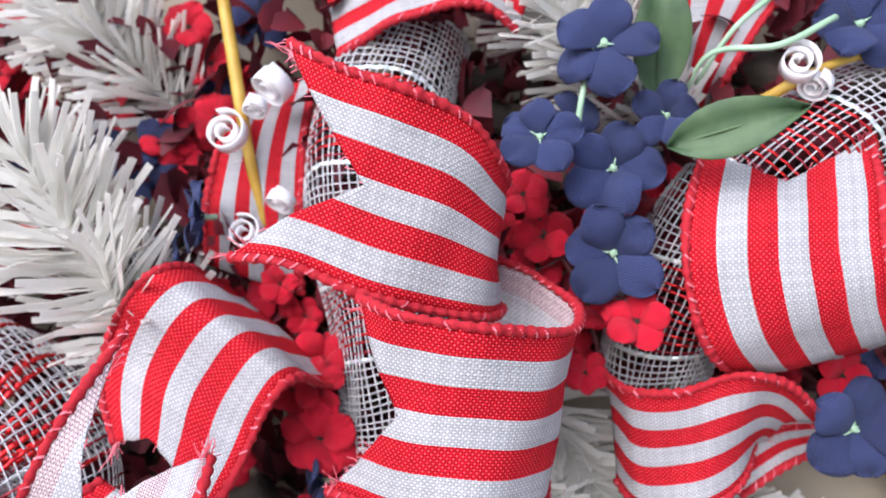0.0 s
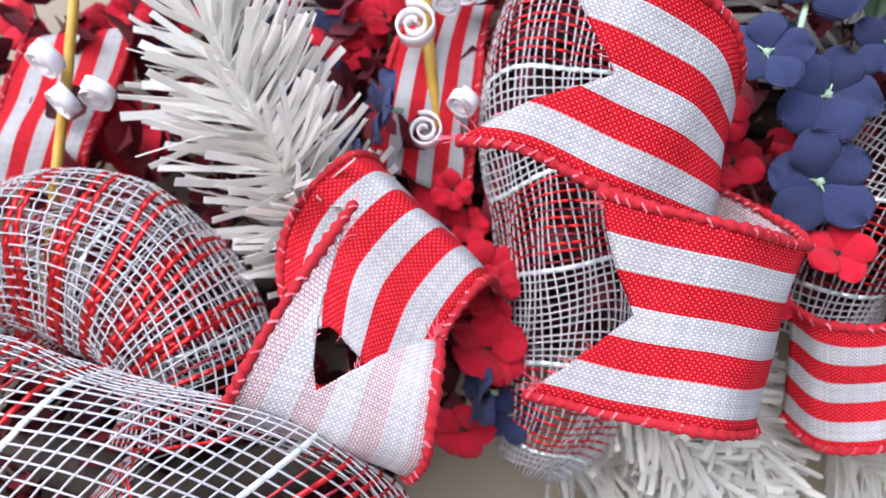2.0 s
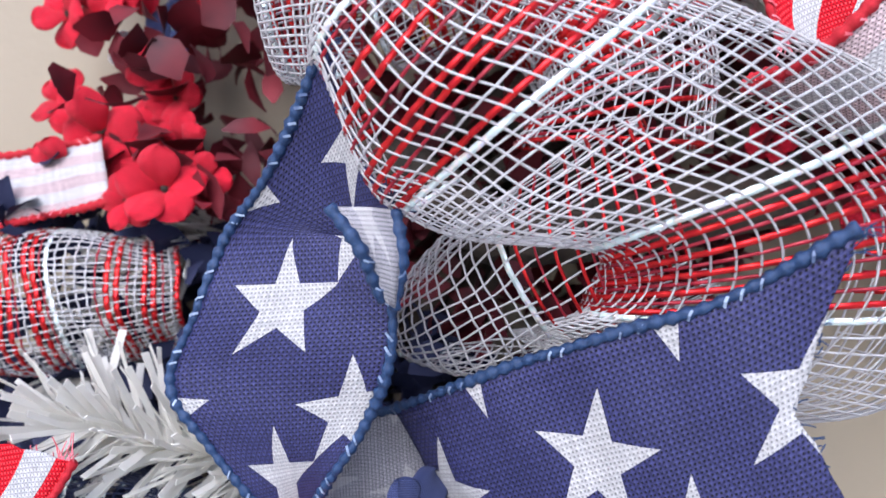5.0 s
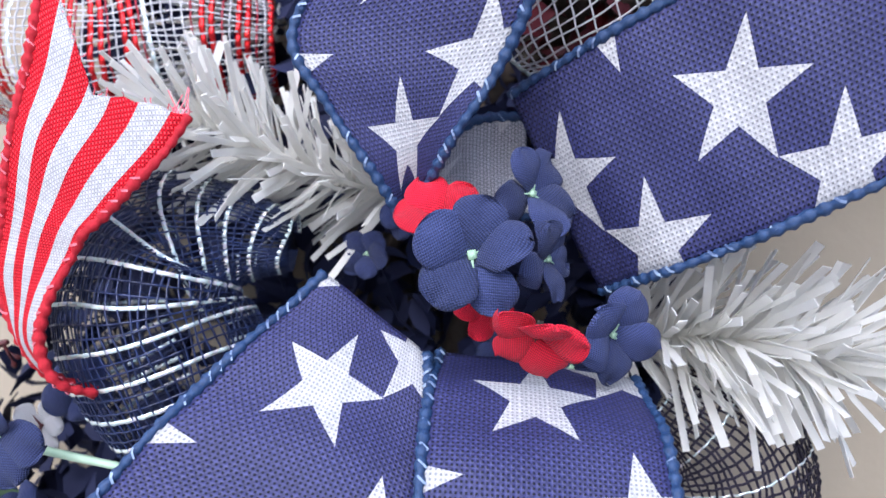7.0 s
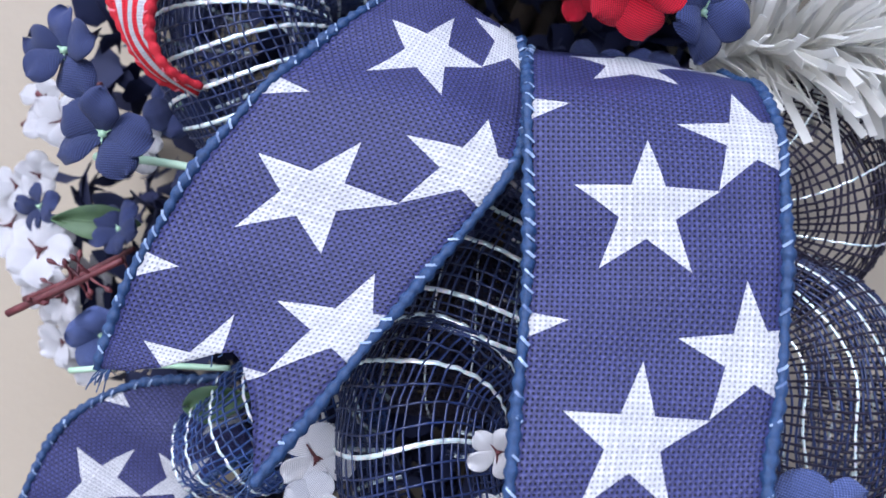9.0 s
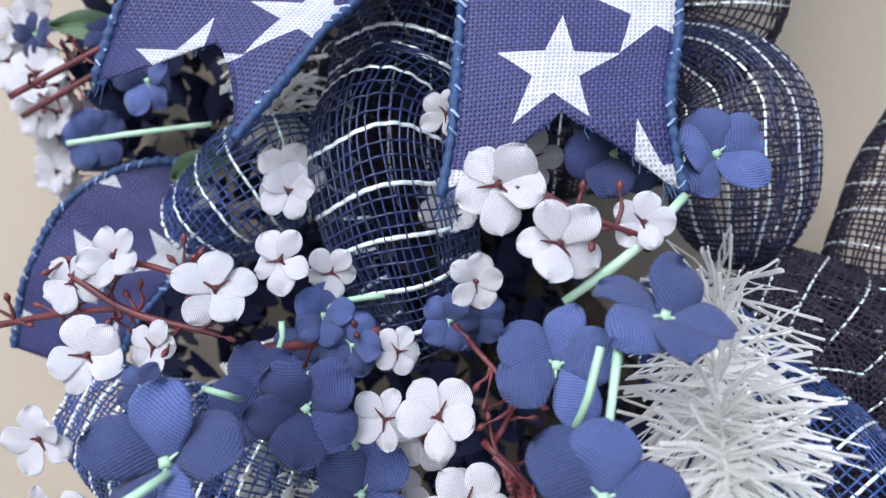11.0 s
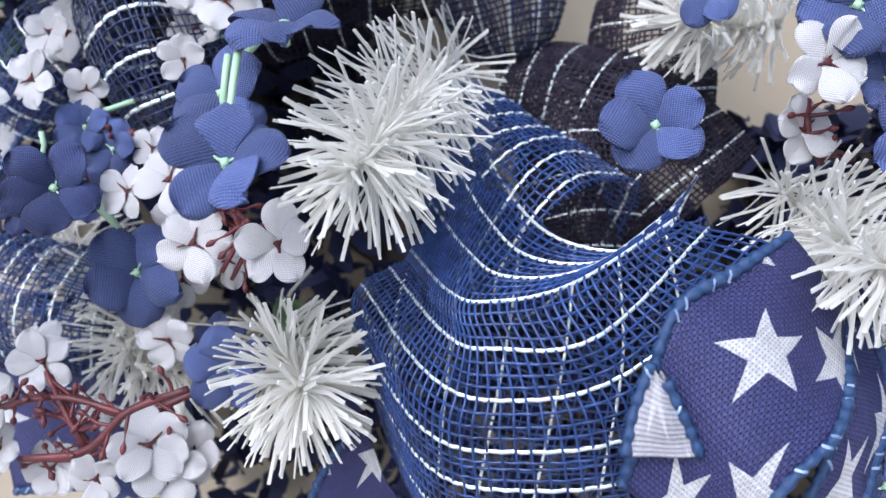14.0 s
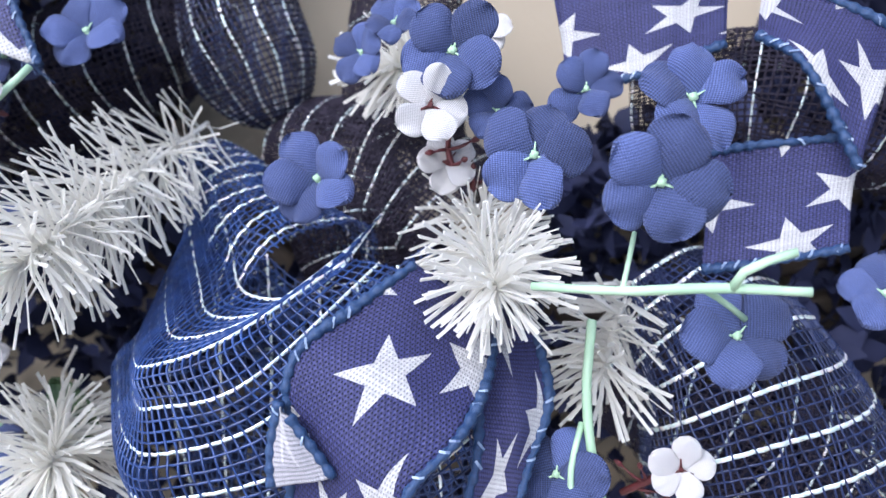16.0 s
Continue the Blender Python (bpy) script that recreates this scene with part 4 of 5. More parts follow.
starred("navy ribbon with white stars sweeping to a notched end", [
    (-0.0586, 0.0000, -0.0637, -0.0413, 0.0100, -0.1358), (-0.0829, 0.0140, -0.0869, -0.0601, 0.0180, -0.1488), (-0.1037, 0.0240, -0.0992, -0.0753, 0.0280, -0.1614), (-0.1269, 0.0380, -0.1139, -0.0925, 0.0400, -0.1752), (-0.1467, 0.0500, -0.1280, -0.1106, 0.0560, -0.1882), (-0.1632, 0.0660, -0.1404, -0.1215, 0.0750, -0.1965)], cut0=.016, seed=32, star_at=(-0.1067, 0.0260, -0.1344))
starred("navy ribbon tail with white stars, cut end", [
    (-0.2088, 0.0550, -0.2070, -0.1723, 0.0500, -0.2243), (-0.2248, 0.0360, -0.2312, -0.1665, 0.0300, -0.2457), (-0.2387, 0.0200, -0.2546, -0.1663, 0.0120, -0.2646),
    (-0.2506, 0.0120, -0.2771, -0.1771, 0.0080, -0.2862), (-0.2595, 0.0080, -0.3013, -0.1873, 0.0020, -0.3045), (-0.2660, 0.0060, -0.3268, -0.1971, -0.0060, -0.3228),
    (-0.2680, 0.0060, -0.3400, -0.2140, -0.0120, -0.3550)], cut1=.024, notch=.56, seed=33, star_at=(-0.2158, 0.0110, -0.2824))
starred("navy ribbon tail with white stars hanging straight, dovetail end", [
    (-0.1689, 0.0600, -0.2242, -0.1073, 0.0650, -0.2217), (-0.1686, 0.0350, -0.2329, -0.1032, 0.0380, -0.2281), (-0.1659, 0.0140, -0.2476, -0.1006, 0.0180, -0.2413),
    (-0.1616, 0.0040, -0.2696, -0.0981, 0.0080, -0.2589), (-0.1574, -0.0010, -0.2933, -0.0946, 0.0020, -0.2835), (-0.1547, -0.0100, -0.3192, -0.0938, -0.0060, -0.3103),
    (-0.1525, -0.0180, -0.3450, -0.0947, -0.0140, -0.3308), (-0.1527, -0.0200, -0.3637, -0.0885, -0.0160, -0.3533)], cut1=.022, seed=34, star_at=(-0.1310, 0.0060, -0.2708))
ribbon("striped_ribbon", "red and white striped ribbon tail, notched, turning down", [
    (-0.3138, 0.0500, -0.1262, -0.2547, 0.0420, -0.1675), (-0.3094, 0.0460, -0.1513, -0.2628, 0.0400, -0.1853), (-0.3085, 0.0420, -0.1764, -0.2725, 0.0360, -0.2018), (-0.3081, 0.0450, -0.2161, -0.2795, 0.0360, -0.2138),
    (-0.3052, 0.0460, -0.2312, -0.2839, 0.0360, -0.2296), (-0.2975, 0.0460, -0.2441, -0.2840, 0.0360, -0.2440), (-0.2872, 0.0500, -0.2547, -0.2780, 0.0380, -0.2518), (-0.2741, 0.0550, -0.2586, -0.2694, 0.0460, -0.2562)], STRIPES, cut0=.02, seed=35)
starred("faded reverse of a navy star ribbon under the flowers", [
    (-0.1866, 0.0750, -0.1640, -0.1817, 0.0750, -0.1894), (-0.1731, 0.0800, -0.1483, -0.1670, 0.0800, -0.1795), (-0.1570, 0.0850, -0.1433, -0.1485, 0.0850, -0.1765)], (STAR_BACK, STAR_BACK, BLUE_CORD, PALE_THREAD), seed=36)
starred("navy star ribbon loop behind the blossoms", [
    (-0.2558, 0.0700, -0.3544, -0.2418, 0.0800, -0.3815), (-0.2854, 0.0650, -0.3622, -0.2532, 0.0700, -0.3908), (-0.3088, 0.0650, -0.3820, -0.2630, 0.0700, -0.4057),
    (-0.3191, 0.0650, -0.4107, -0.2728, 0.0700, -0.4208), (-0.3222, 0.0700, -0.4387, -0.2838, 0.0750, -0.4479)], seed=37)

# ---- left side: navy net ----
def navy_net(label, rows, scheme=NAVY_NET, **k):
    return net("navy_net_loop", label, rows, scheme, **k)


navy_net("navy net tube with silver rings", [
    (-0.2290, 0.0880, -0.2010, 0.010), (-0.2530, 0.0860, -0.2040, 0.020), (-0.2710, 0.0820, -0.2140, 0.028), (-0.2700, 0.0780, -0.2320, 0.032), (-0.2600, 0.0780, -0.2500, 0.032), (-0.2480, 0.0820, -0.2700, 0.028)], RINGED_NET, seed=41, step=.0030, arc=.9, lean=.10)
navy_net("navy net tube with silver rings hanging between ribbon tails", [
    (-0.1623, 0.0800, -0.2646, .012), (-0.1756, 0.0600, -0.2996, .026), (-0.1779, 0.0500, -0.3308, .028), (-0.1795, 0.0360, -0.3425, .026), (-0.1667, 0.0300, -0.3795, .024), (-0.1518, 0.0350, -0.4087, .016)], DEEP_NET, seed=42, step=.0032, arc=.85)
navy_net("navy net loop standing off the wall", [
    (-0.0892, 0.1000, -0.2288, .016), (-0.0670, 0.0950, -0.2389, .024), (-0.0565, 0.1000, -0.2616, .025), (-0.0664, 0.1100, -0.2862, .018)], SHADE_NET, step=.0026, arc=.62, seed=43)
navy_net("crumpled navy net behind the blossoms", [
    (-0.2542, 0.0700, -0.3840, .018), (-0.2282, 0.0600, -0.3599, .022), (-0.2014, 0.0700, -0.3437, .018)], seed=45)

# ---- left side: pine, flowers ----
pine([(-0.1980, 0.1000, -0.1784), (-0.2334, 0.0850, -0.1738), (-0.2740, 0.0700, -0.1656)], 210, .036, seed=51, width=.0026)
pine([(-0.1101, 0.1000, -0.2113), (-0.0787, 0.0800, -0.2042), (-0.0429, 0.0700, -0.2028)], 240, .040, seed=52, width=.0027)
pine([(-0.2455, 0.0800, -0.2991), (-0.2300, 0.0700, -0.3195), (-0.2198, 0.0600, -0.3391)], 110, .026, seed=53)

# ---- lower arc ----
starred("navy star ribbon curled under the net loop", [
    (0.0310, -0.0450, -0.4415, 0.0508, -0.0300, -0.4642), (0.0141, -0.0550, -0.4503, 0.0438, -0.0450, -0.4799), (-0.0009, -0.0620, -0.4585, 0.0357, -0.0600, -0.4898),
    (-0.0060, -0.0640, -0.4683, 0.0233, -0.0660, -0.4981), (-0.0075, -0.0600, -0.4826, 0.0159, -0.0650, -0.5091), (-0.0138, -0.0550, -0.5036, 0.0094, -0.0600, -0.5207)], STARS_SMALL, seed=61, star_at=(0.0210, -0.0600, -0.4696))
starred("navy star ribbon under the blossom twigs", [
    (-0.2513, 0.0350, -0.4840, -0.2375, 0.0350, -0.5385), (-0.2050, 0.0300, -0.4802, -0.1959, 0.0300, -0.5333), (-0.1685, 0.0350, -0.4826, -0.1645, 0.0450, -0.5356)], STARS_SMALL, flip=True, seed=62)
starred("navy star ribbon behind the flowers", [
    (0.0898, 0.0300, -0.3496, 0.0892, 0.0300, -0.3858), (0.1197, 0.0200, -0.3541, 0.1153, 0.0200, -0.3881), (0.1526, 0.0200, -0.3556, 0.1453, 0.0200, -0.3827)], STARS_SMALL, flip=True, seed=63)
starred("navy star ribbon tail at the flower stems", [
    (0.1312, 0.0100, -0.4203, 0.1191, 0.0000, -0.4595), (0.1489, 0.0000, -0.4225, 0.1385, -0.0050, -0.4601), (0.1766, 0.0000, -0.4247, 0.1643, -0.0050, -0.4599)], STARS_SMALL, flip=True, seed=64)
starred("navy star ribbon end with frayed notch", [
    (0.1548, 0.0000, -0.3676, 0.1499, 0.0000, -0.3856), (0.1719, -0.0100, -0.3820, 0.1585, -0.0100, -0.3993), (0.1900, -0.0100, -0.3965, 0.1696, -0.0100, -0.4357)], STARS_SMALL, flip=True, seed=65)
big_loop = base("navy_net_loop", (-0.0420, -0.0600, -0.4810), "large sagging navy net loop with silver lines", "decorative net", "decorative net loops")
net_sheet(big_loop, [
    [(-0.0570, 0.0380, -0.3930), (-0.0430, 0.0100, -0.4240), (-0.0270, -0.0250, -0.4420), (-0.0020, -0.0300, -0.4440), (0.0170, -0.0050, -0.4230)],
    [(-0.0720, 0.0000, -0.4420), (-0.0570, -0.0400, -0.4530), (-0.0460, -0.0520, -0.4560), (-0.0240, -0.0480, -0.4520), (0.0080, -0.0200, -0.4350)],
    [(-0.0810, 0.0050, -0.4500), (-0.0580, -0.0450, -0.4660), (-0.0440, -0.0580, -0.4680), (-0.0190, -0.0560, -0.4650), (0.0160, -0.0200, -0.4390)],
    [(-0.0920, 0.0100, -0.4560), (-0.0630, -0.0450, -0.4770), (-0.0420, -0.0600, -0.4810), (-0.0120, -0.0550, -0.4750), (0.0280, -0.0420, -0.4440)],
    [(-0.0960, 0.0120, -0.4680), (-0.0660, -0.0450, -0.4890), (-0.0420, -0.0600, -0.4920), (-0.0060, -0.0540, -0.4870), (0.0370, -0.0350, -0.4570)],
    [(-0.0830, 0.0100, -0.5140), (-0.0640, -0.0300, -0.5240), (-0.0390, -0.0450, -0.5260), (-0.0000, -0.0400, -0.5230), (0.0470, -0.0200, -0.5040)]], B1, [(FOIL, 0.0010, 0.0003), B1, B1, B1], step=.0031, seed=71)
net_sheet(big_loop, [
    [(-0.0700, 0.0300, -0.4320), (-0.0840, 0.0300, -0.4700), (-0.0810, 0.0300, -0.5300)],
    [(-0.0500, 0.0300, -0.4140), (-0.0570, 0.0300, -0.4700), (-0.0660, 0.0300, -0.5300)],
    [(-0.0240, 0.0300, -0.4410), (-0.0300, 0.0300, -0.4820), (-0.0430, 0.0300, -0.5400)],
    [(0.0000, 0.0300, -0.4460), (0.0020, 0.0300, -0.4860), (-0.0070, 0.0300, -0.5390)],
    [(0.0280, 0.0300, -0.4340), (0.0370, 0.0300, -0.4780), (0.0370, 0.0300, -0.5380)]], B1, [S1, B1, B1, B1, B1, B1], step=.0034, seed=70)
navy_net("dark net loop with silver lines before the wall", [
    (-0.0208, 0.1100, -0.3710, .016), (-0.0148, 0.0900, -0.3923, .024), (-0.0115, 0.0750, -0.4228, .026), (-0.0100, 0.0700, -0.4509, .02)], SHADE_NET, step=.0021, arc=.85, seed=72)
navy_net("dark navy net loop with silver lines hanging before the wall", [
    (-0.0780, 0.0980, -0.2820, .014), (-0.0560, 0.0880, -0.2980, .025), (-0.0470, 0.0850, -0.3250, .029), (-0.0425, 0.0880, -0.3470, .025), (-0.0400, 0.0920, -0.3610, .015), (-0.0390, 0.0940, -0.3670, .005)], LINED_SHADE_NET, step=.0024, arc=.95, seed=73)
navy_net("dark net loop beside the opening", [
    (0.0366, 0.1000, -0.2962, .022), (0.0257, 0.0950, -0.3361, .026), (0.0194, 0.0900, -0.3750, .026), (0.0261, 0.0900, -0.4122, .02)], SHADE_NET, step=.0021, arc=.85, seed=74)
navy_net("navy net loop with many silver lines", [
    (0.1101, 0.0300, -0.4630, .02), (0.1235, 0.0150, -0.4920, .034), (0.1303, 0.0100, -0.5269, .04), (0.1335, 0.0150, -0.5600, .04)], DEEP_NET, seed=75)
navy_net("pale lit navy net under the flowers", [
    (-0.2765, 0.0500, -0.4517, .018), (-0.2374, 0.0400, -0.4622, .026), (-0.2058, 0.0400, -0.4689, .024), (-0.1873, 0.0500, -0.4731, .016)], seed=76, step=.0021, arc=.95)
navy_net("navy net neck rising to the wall", [
    (-0.0705, 0.0800, -0.3824, .016), (-0.0528, 0.0550, -0.4097, .024), (-0.0356, 0.0350, -0.4329, .032), (-0.0200, 0.0250, -0.4474, .034)], seed=77, arc=.9)
pine([(-0.0585, 0.0500, -0.3683), (-0.0720, -0.0100, -0.3990), (-0.0800, -0.0600, -0.4245)], 340, .031, seed=81, width=.0011, tipward=.8)
pine([(-0.1307, 0.0300, -0.4693), (-0.1134, 0.0000, -0.4814), (-0.1040, -0.0200, -0.4868)], 250, .033, seed=82, width=.0012, tipward=.8)
pine([(0.0461, 0.0200, -0.4233), (0.0500, -0.0200, -0.4400), (0.0530, -0.0560, -0.4520)], 260, .028, seed=83, width=.0011, tipward=.7)
pine([(0.0998, 0.0200, -0.4614), (0.0856, 0.0000, -0.4780), (0.0805, -0.0100, -0.4873)], 110, .029, seed=84, width=.0014, tipward=.6)
pine([(-0.1709, 0.0400, -0.4667), (-0.1799, 0.0300, -0.4744), (-0.1840, 0.0200, -0.4813)], 80, .026, seed=85, width=.0014)
pine([(0.0606, 0.0500, -0.3640), (0.0369, 0.0400, -0.3651), (0.0197, 0.0300, -0.3642)], 160, .026, seed=86)

starred("pale reverse of a star ribbon beside the net loop", [
    (-0.0080, -0.0660, -0.4710, -0.0050, -0.0680, -0.4750), (-0.0120, -0.0660, -0.4820, -0.0010, -0.0680, -0.4840), (-0.0140, -0.0640, -0.4930, 0.0030, -0.0660, -0.4930)], (STAR_BACK, STAR_BACK, BLUE_CORD, PALE_THREAD), seed=66)
starred("navy star ribbon tucked below the pine tips", [
    (-0.0908, 0.0000, -0.5010, -0.0790, 0.0000, -0.5265), (-0.1071, 0.0100, -0.5222, -0.0916, 0.0100, -0.5454), (-0.1206, 0.0200, -0.5501, -0.1001, 0.0200, -0.5659)], STARS_SMALL, seed=67)
starred("dark navy star ribbon falling behind the curled one", [
    (0.0392, -0.0300, -0.4659, 0.0614, -0.0200, -0.4668), (0.0418, -0.0400, -0.4817, 0.0615, -0.0300, -0.4890), (0.0384, -0.0450, -0.4997, 0.0524, -0.0400, -0.5057),
    (0.0284, -0.0450, -0.5212, 0.0426, -0.0450, -0.5225)], STARS_SMALL, seed=68)
striped("striped ribbon end folded inside the wavy tail", [
    (0.1566, 0.1250, -0.0384, 0.1595, 0.1250, -0.0642), (0.1749, 0.1250, -0.0314, 0.1782, 0.1250, -0.0539), (0.1932, 0.1300, -0.0354, 0.1933, 0.1300, -0.0499)], flip=True, seed=18)

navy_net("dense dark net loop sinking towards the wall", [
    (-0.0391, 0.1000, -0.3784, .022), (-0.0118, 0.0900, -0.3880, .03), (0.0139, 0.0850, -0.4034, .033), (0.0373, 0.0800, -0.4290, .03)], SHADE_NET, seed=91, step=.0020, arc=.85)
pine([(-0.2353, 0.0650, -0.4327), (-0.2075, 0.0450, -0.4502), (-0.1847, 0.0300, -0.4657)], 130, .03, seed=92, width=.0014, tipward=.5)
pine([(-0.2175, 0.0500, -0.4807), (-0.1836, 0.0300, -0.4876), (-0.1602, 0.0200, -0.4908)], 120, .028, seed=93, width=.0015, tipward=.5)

# Added backing: dark strands give the shade seen through the silver lined loop.
navy_net("added dark net loop standing in for shade behind the silver lined one", [
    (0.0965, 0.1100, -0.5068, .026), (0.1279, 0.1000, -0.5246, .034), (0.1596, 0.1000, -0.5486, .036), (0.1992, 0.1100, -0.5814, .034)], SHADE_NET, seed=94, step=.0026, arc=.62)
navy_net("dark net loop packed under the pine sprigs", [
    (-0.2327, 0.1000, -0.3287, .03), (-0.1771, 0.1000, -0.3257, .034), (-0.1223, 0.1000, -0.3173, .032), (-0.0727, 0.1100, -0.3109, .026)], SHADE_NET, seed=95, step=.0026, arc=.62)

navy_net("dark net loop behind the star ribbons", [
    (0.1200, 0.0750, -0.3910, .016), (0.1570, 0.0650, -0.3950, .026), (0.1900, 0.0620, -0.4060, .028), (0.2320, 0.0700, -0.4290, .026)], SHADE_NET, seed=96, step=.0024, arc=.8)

# ---- flowers ----
def flowers(kind, rows, face=(0, -1, 0.1)):
    for x, y, z, size in rows:
        flower(kind, x, y, z, size, face)


flowers("navy", [
    (0.1262, 0.0860, 0.1106, 0.0197), (0.0987, 0.0750, 0.0790, 0.0165), (0.1238, 0.0900, 0.0666, 0.0203), (0.1450, 0.0900, 0.0830, 0.0141), (0.1197, 0.0900, 0.0364, 0.0203), (0.1997, 0.1100, -0.0387, 0.0209),
    (0.2183, 0.1000, 0.1073, 0.0194), (-0.0621, 0.1300, 0.1059, 0.0161), (-0.0167, 0.1400, 0.1601, 0.0165), (-0.1299, 0.1500, 0.1737, 0.0162), (-0.0385, 0.1400, 0.1325, 0.0115), (-0.0899, 0.1300, 0.1176, 0.0113),
    (0.1121, 0.1000, 0.0889, 0.0127), (0.2219, 0.1300, -0.0140, 0.0133), (-0.0283, 0.1200, 0.0753, 0.0188), (-0.2723, 0.1500, 0.0672, 0.0232), (-0.2824, 0.1500, 0.0564, 0.0155)])
flowers("navy", [(-0.0300, 0.0900, 0.0699, 0.0172), (-0.0457, 0.1000, 0.0535, 0.0145), (0.0006, 0.1000, -0.0354, 0.0163)], (-0.9, -0.5, 0.1))
flowers("red", [
    (-0.0818, 0.1300, 0.1303, 0.0155), (-0.1235, 0.1400, 0.1309, 0.0157), (-0.0483, 0.1300, 0.1127, 0.0136), (-0.0442, 0.1300, 0.1588, 0.0137), (-0.0398, 0.1400, 0.1443, 0.0140), (-0.1351, 0.1400, 0.1795, 0.0145), (-0.1474, 0.1500, 0.1599, 0.0136),
    (0.1248, 0.0900, 0.0114, 0.0131), (0.0014, 0.1000, -0.0193, 0.0163), (0.0032, 0.1100, 0.0087, 0.0146), (-0.0154, 0.1200, 0.0380, 0.0141), (0.0906, 0.1000, 0.0629, 0.0117), (0.1048, 0.1000, -0.0059, 0.0094),
    (0.0961, 0.1100, 0.0465, 0.0132), (0.1098, 0.1100, 0.0184, 0.0130), (0.2021, 0.1200, -0.0205, 0.0119), (0.1209, 0.1000, 0.0524, 0.0095), (-0.0045, 0.1200, 0.0272, 0.0094), (0.1491, 0.1300, 0.0614, 0.0104),
    (-0.0129, 0.1200, -0.0023, 0.0117), (0.0926, 0.1200, 0.0360, 0.0125), (0.0999, 0.1200, 0.0056, 0.0113), (-0.0349, 0.1300, 0.0303, 0.0122)])
flowers("red", [
    (-0.1719, 0.1500, 0.1240, 0.0156), (-0.2101, 0.1500, 0.1316, 0.0158), (0.0041, 0.1000, 0.0009, 0.0127), (0.0033, 0.1000, -0.0202, 0.0159), (-0.0091, 0.1100, -0.0518, 0.0132), (-0.1340, 0.1500, 0.1294, 0.0142), (-0.0592, 0.1300, 0.1112, 0.0143),
    (-0.0373, 0.1300, 0.1170, 0.0142), (-0.2920, 0.1400, -0.0626, 0.0189), (-0.2783, 0.1400, -0.0691, 0.0151), (-0.3113, 0.1500, 0.0029, 0.0156), (-0.1508, 0.1400, 0.0753, 0.0218), (-0.0100, 0.1100, 0.0415, 0.0096),
    (-0.3160, 0.1500, 0.0312, 0.0130), (-0.3171, 0.1400, 0.0001, 0.0173), (-0.3368, 0.1400, -0.0167, 0.0150), (-0.3098, 0.1300, -0.0662, 0.0219), (-0.2839, 0.1400, -0.0457, 0.0148), (-0.3334, 0.1400, -0.0539, 0.0151),
    (-0.2833, 0.1300, -0.0752, 0.0169), (-0.2697, 0.1100, -0.0837, 0.0190), (-0.2839, 0.1100, -0.0905, 0.0127), (-0.2584, 0.1200, -0.0790, 0.0131), (-0.3197, 0.1200, -0.0809, 0.0132)])
flower("navy", -0.1640, 0.0310, -0.1920, 0.0205, (-0.15, -1, 0.25))
flower("navy", -0.1510, 0.0550, -0.1710, 0.0175, (0.6, -0.8, 0.5))
flower("navy", -0.1433, 0.0450, -0.1892, 0.0148, (0.9, -0.5, 0.2))
flower("navy", -0.1201, 0.0500, -0.2070, 0.0176, (0.5, -1, -0.2))
flower("red", -0.1426, 0.0300, -0.2090, 0.0151, (0, -0.7, -0.7))
flower("red", -0.1750, 0.0480, -0.1850, 0.0175, (-0.2, -1, 0.5))
flowers("red", [(-0.1576, 0.0500, -0.2068, 0.0110)])
flowers("navy", [(-0.1902, 0.0800, -0.1838, 0.0106), (-0.2027, 0.0900, -0.2002, 0.0111), (-0.1467, 0.0800, -0.2260, 0.0134), (-0.1253, 0.0850, -0.2244, 0.0136),
    (-0.2991, 0.0460, -0.2767, 0.0178), (-0.3201, 0.0520, -0.2518, 0.0174), (-0.2867, 0.0700, -0.2623, 0.0136), (-0.3017, 0.0700, -0.3090, 0.0118), (-0.3455, 0.0900, -0.3089, 0.0107)], (-0.1, -1, 0))
flowers("white", [(-0.3351, 0.0800, -0.2748, 0.0123), (-0.2985, 0.0700, -0.2783, 0.0108), (-0.3427, 0.0900, -0.3260, 0.0172), (-0.3310, 0.0900, -0.3413, 0.0129), (-0.3569, 0.1000, -0.2668, 0.0110),
    (-0.3451, 0.1000, -0.3400, 0.0138), (-0.3630, 0.1000, -0.3201, 0.0138), (-0.2083, 0.0300, -0.3604, 0.0136), (-0.1565, 0.0000, -0.3374, 0.0086), (-0.3409, 0.1500, 0.0124, 0.0128), (-0.3099, 0.1500, -0.0277, 0.0128)])

flowers("red", [(-0.3208, 0.1400, -0.0121, 0.0150), (-0.2951, 0.1400, -0.0345, 0.0136), (-0.2738, 0.1300, -0.0643, 0.0144), (-0.3244, 0.1400, -0.0601, 0.0150), (-0.3153, 0.1500, 0.0331, 0.0140), (-0.2776, 0.1500, 0.0009, 0.0127), (-0.3415, 0.1500, 0.0233, 0.0129),
    (-0.1515, 0.1400, 0.1288, 0.0142), (-0.1287, 0.1450, 0.1431, 0.0130), (-0.0984, 0.1450, 0.1473, 0.0129), (-0.1618, 0.1400, 0.1040, 0.0129), (-0.0539, 0.1300, 0.1029, 0.0121), (-0.0352, 0.1300, 0.0330, 0.0120), (0.0073, 0.1250, 0.0105, 0.0116), (0.0017, 0.1200, -0.0345, 0.0126)])
flowers("navy", [(-0.3215, 0.1500, 0.0122, 0.0141), (-0.2948, 0.1500, -0.0135, 0.0140), (-0.1419, 0.1500, 0.1221, 0.0132), (-0.0776, 0.1300, 0.0933, 0.0122), (0.0113, 0.1100, -0.0463, 0.0132)])

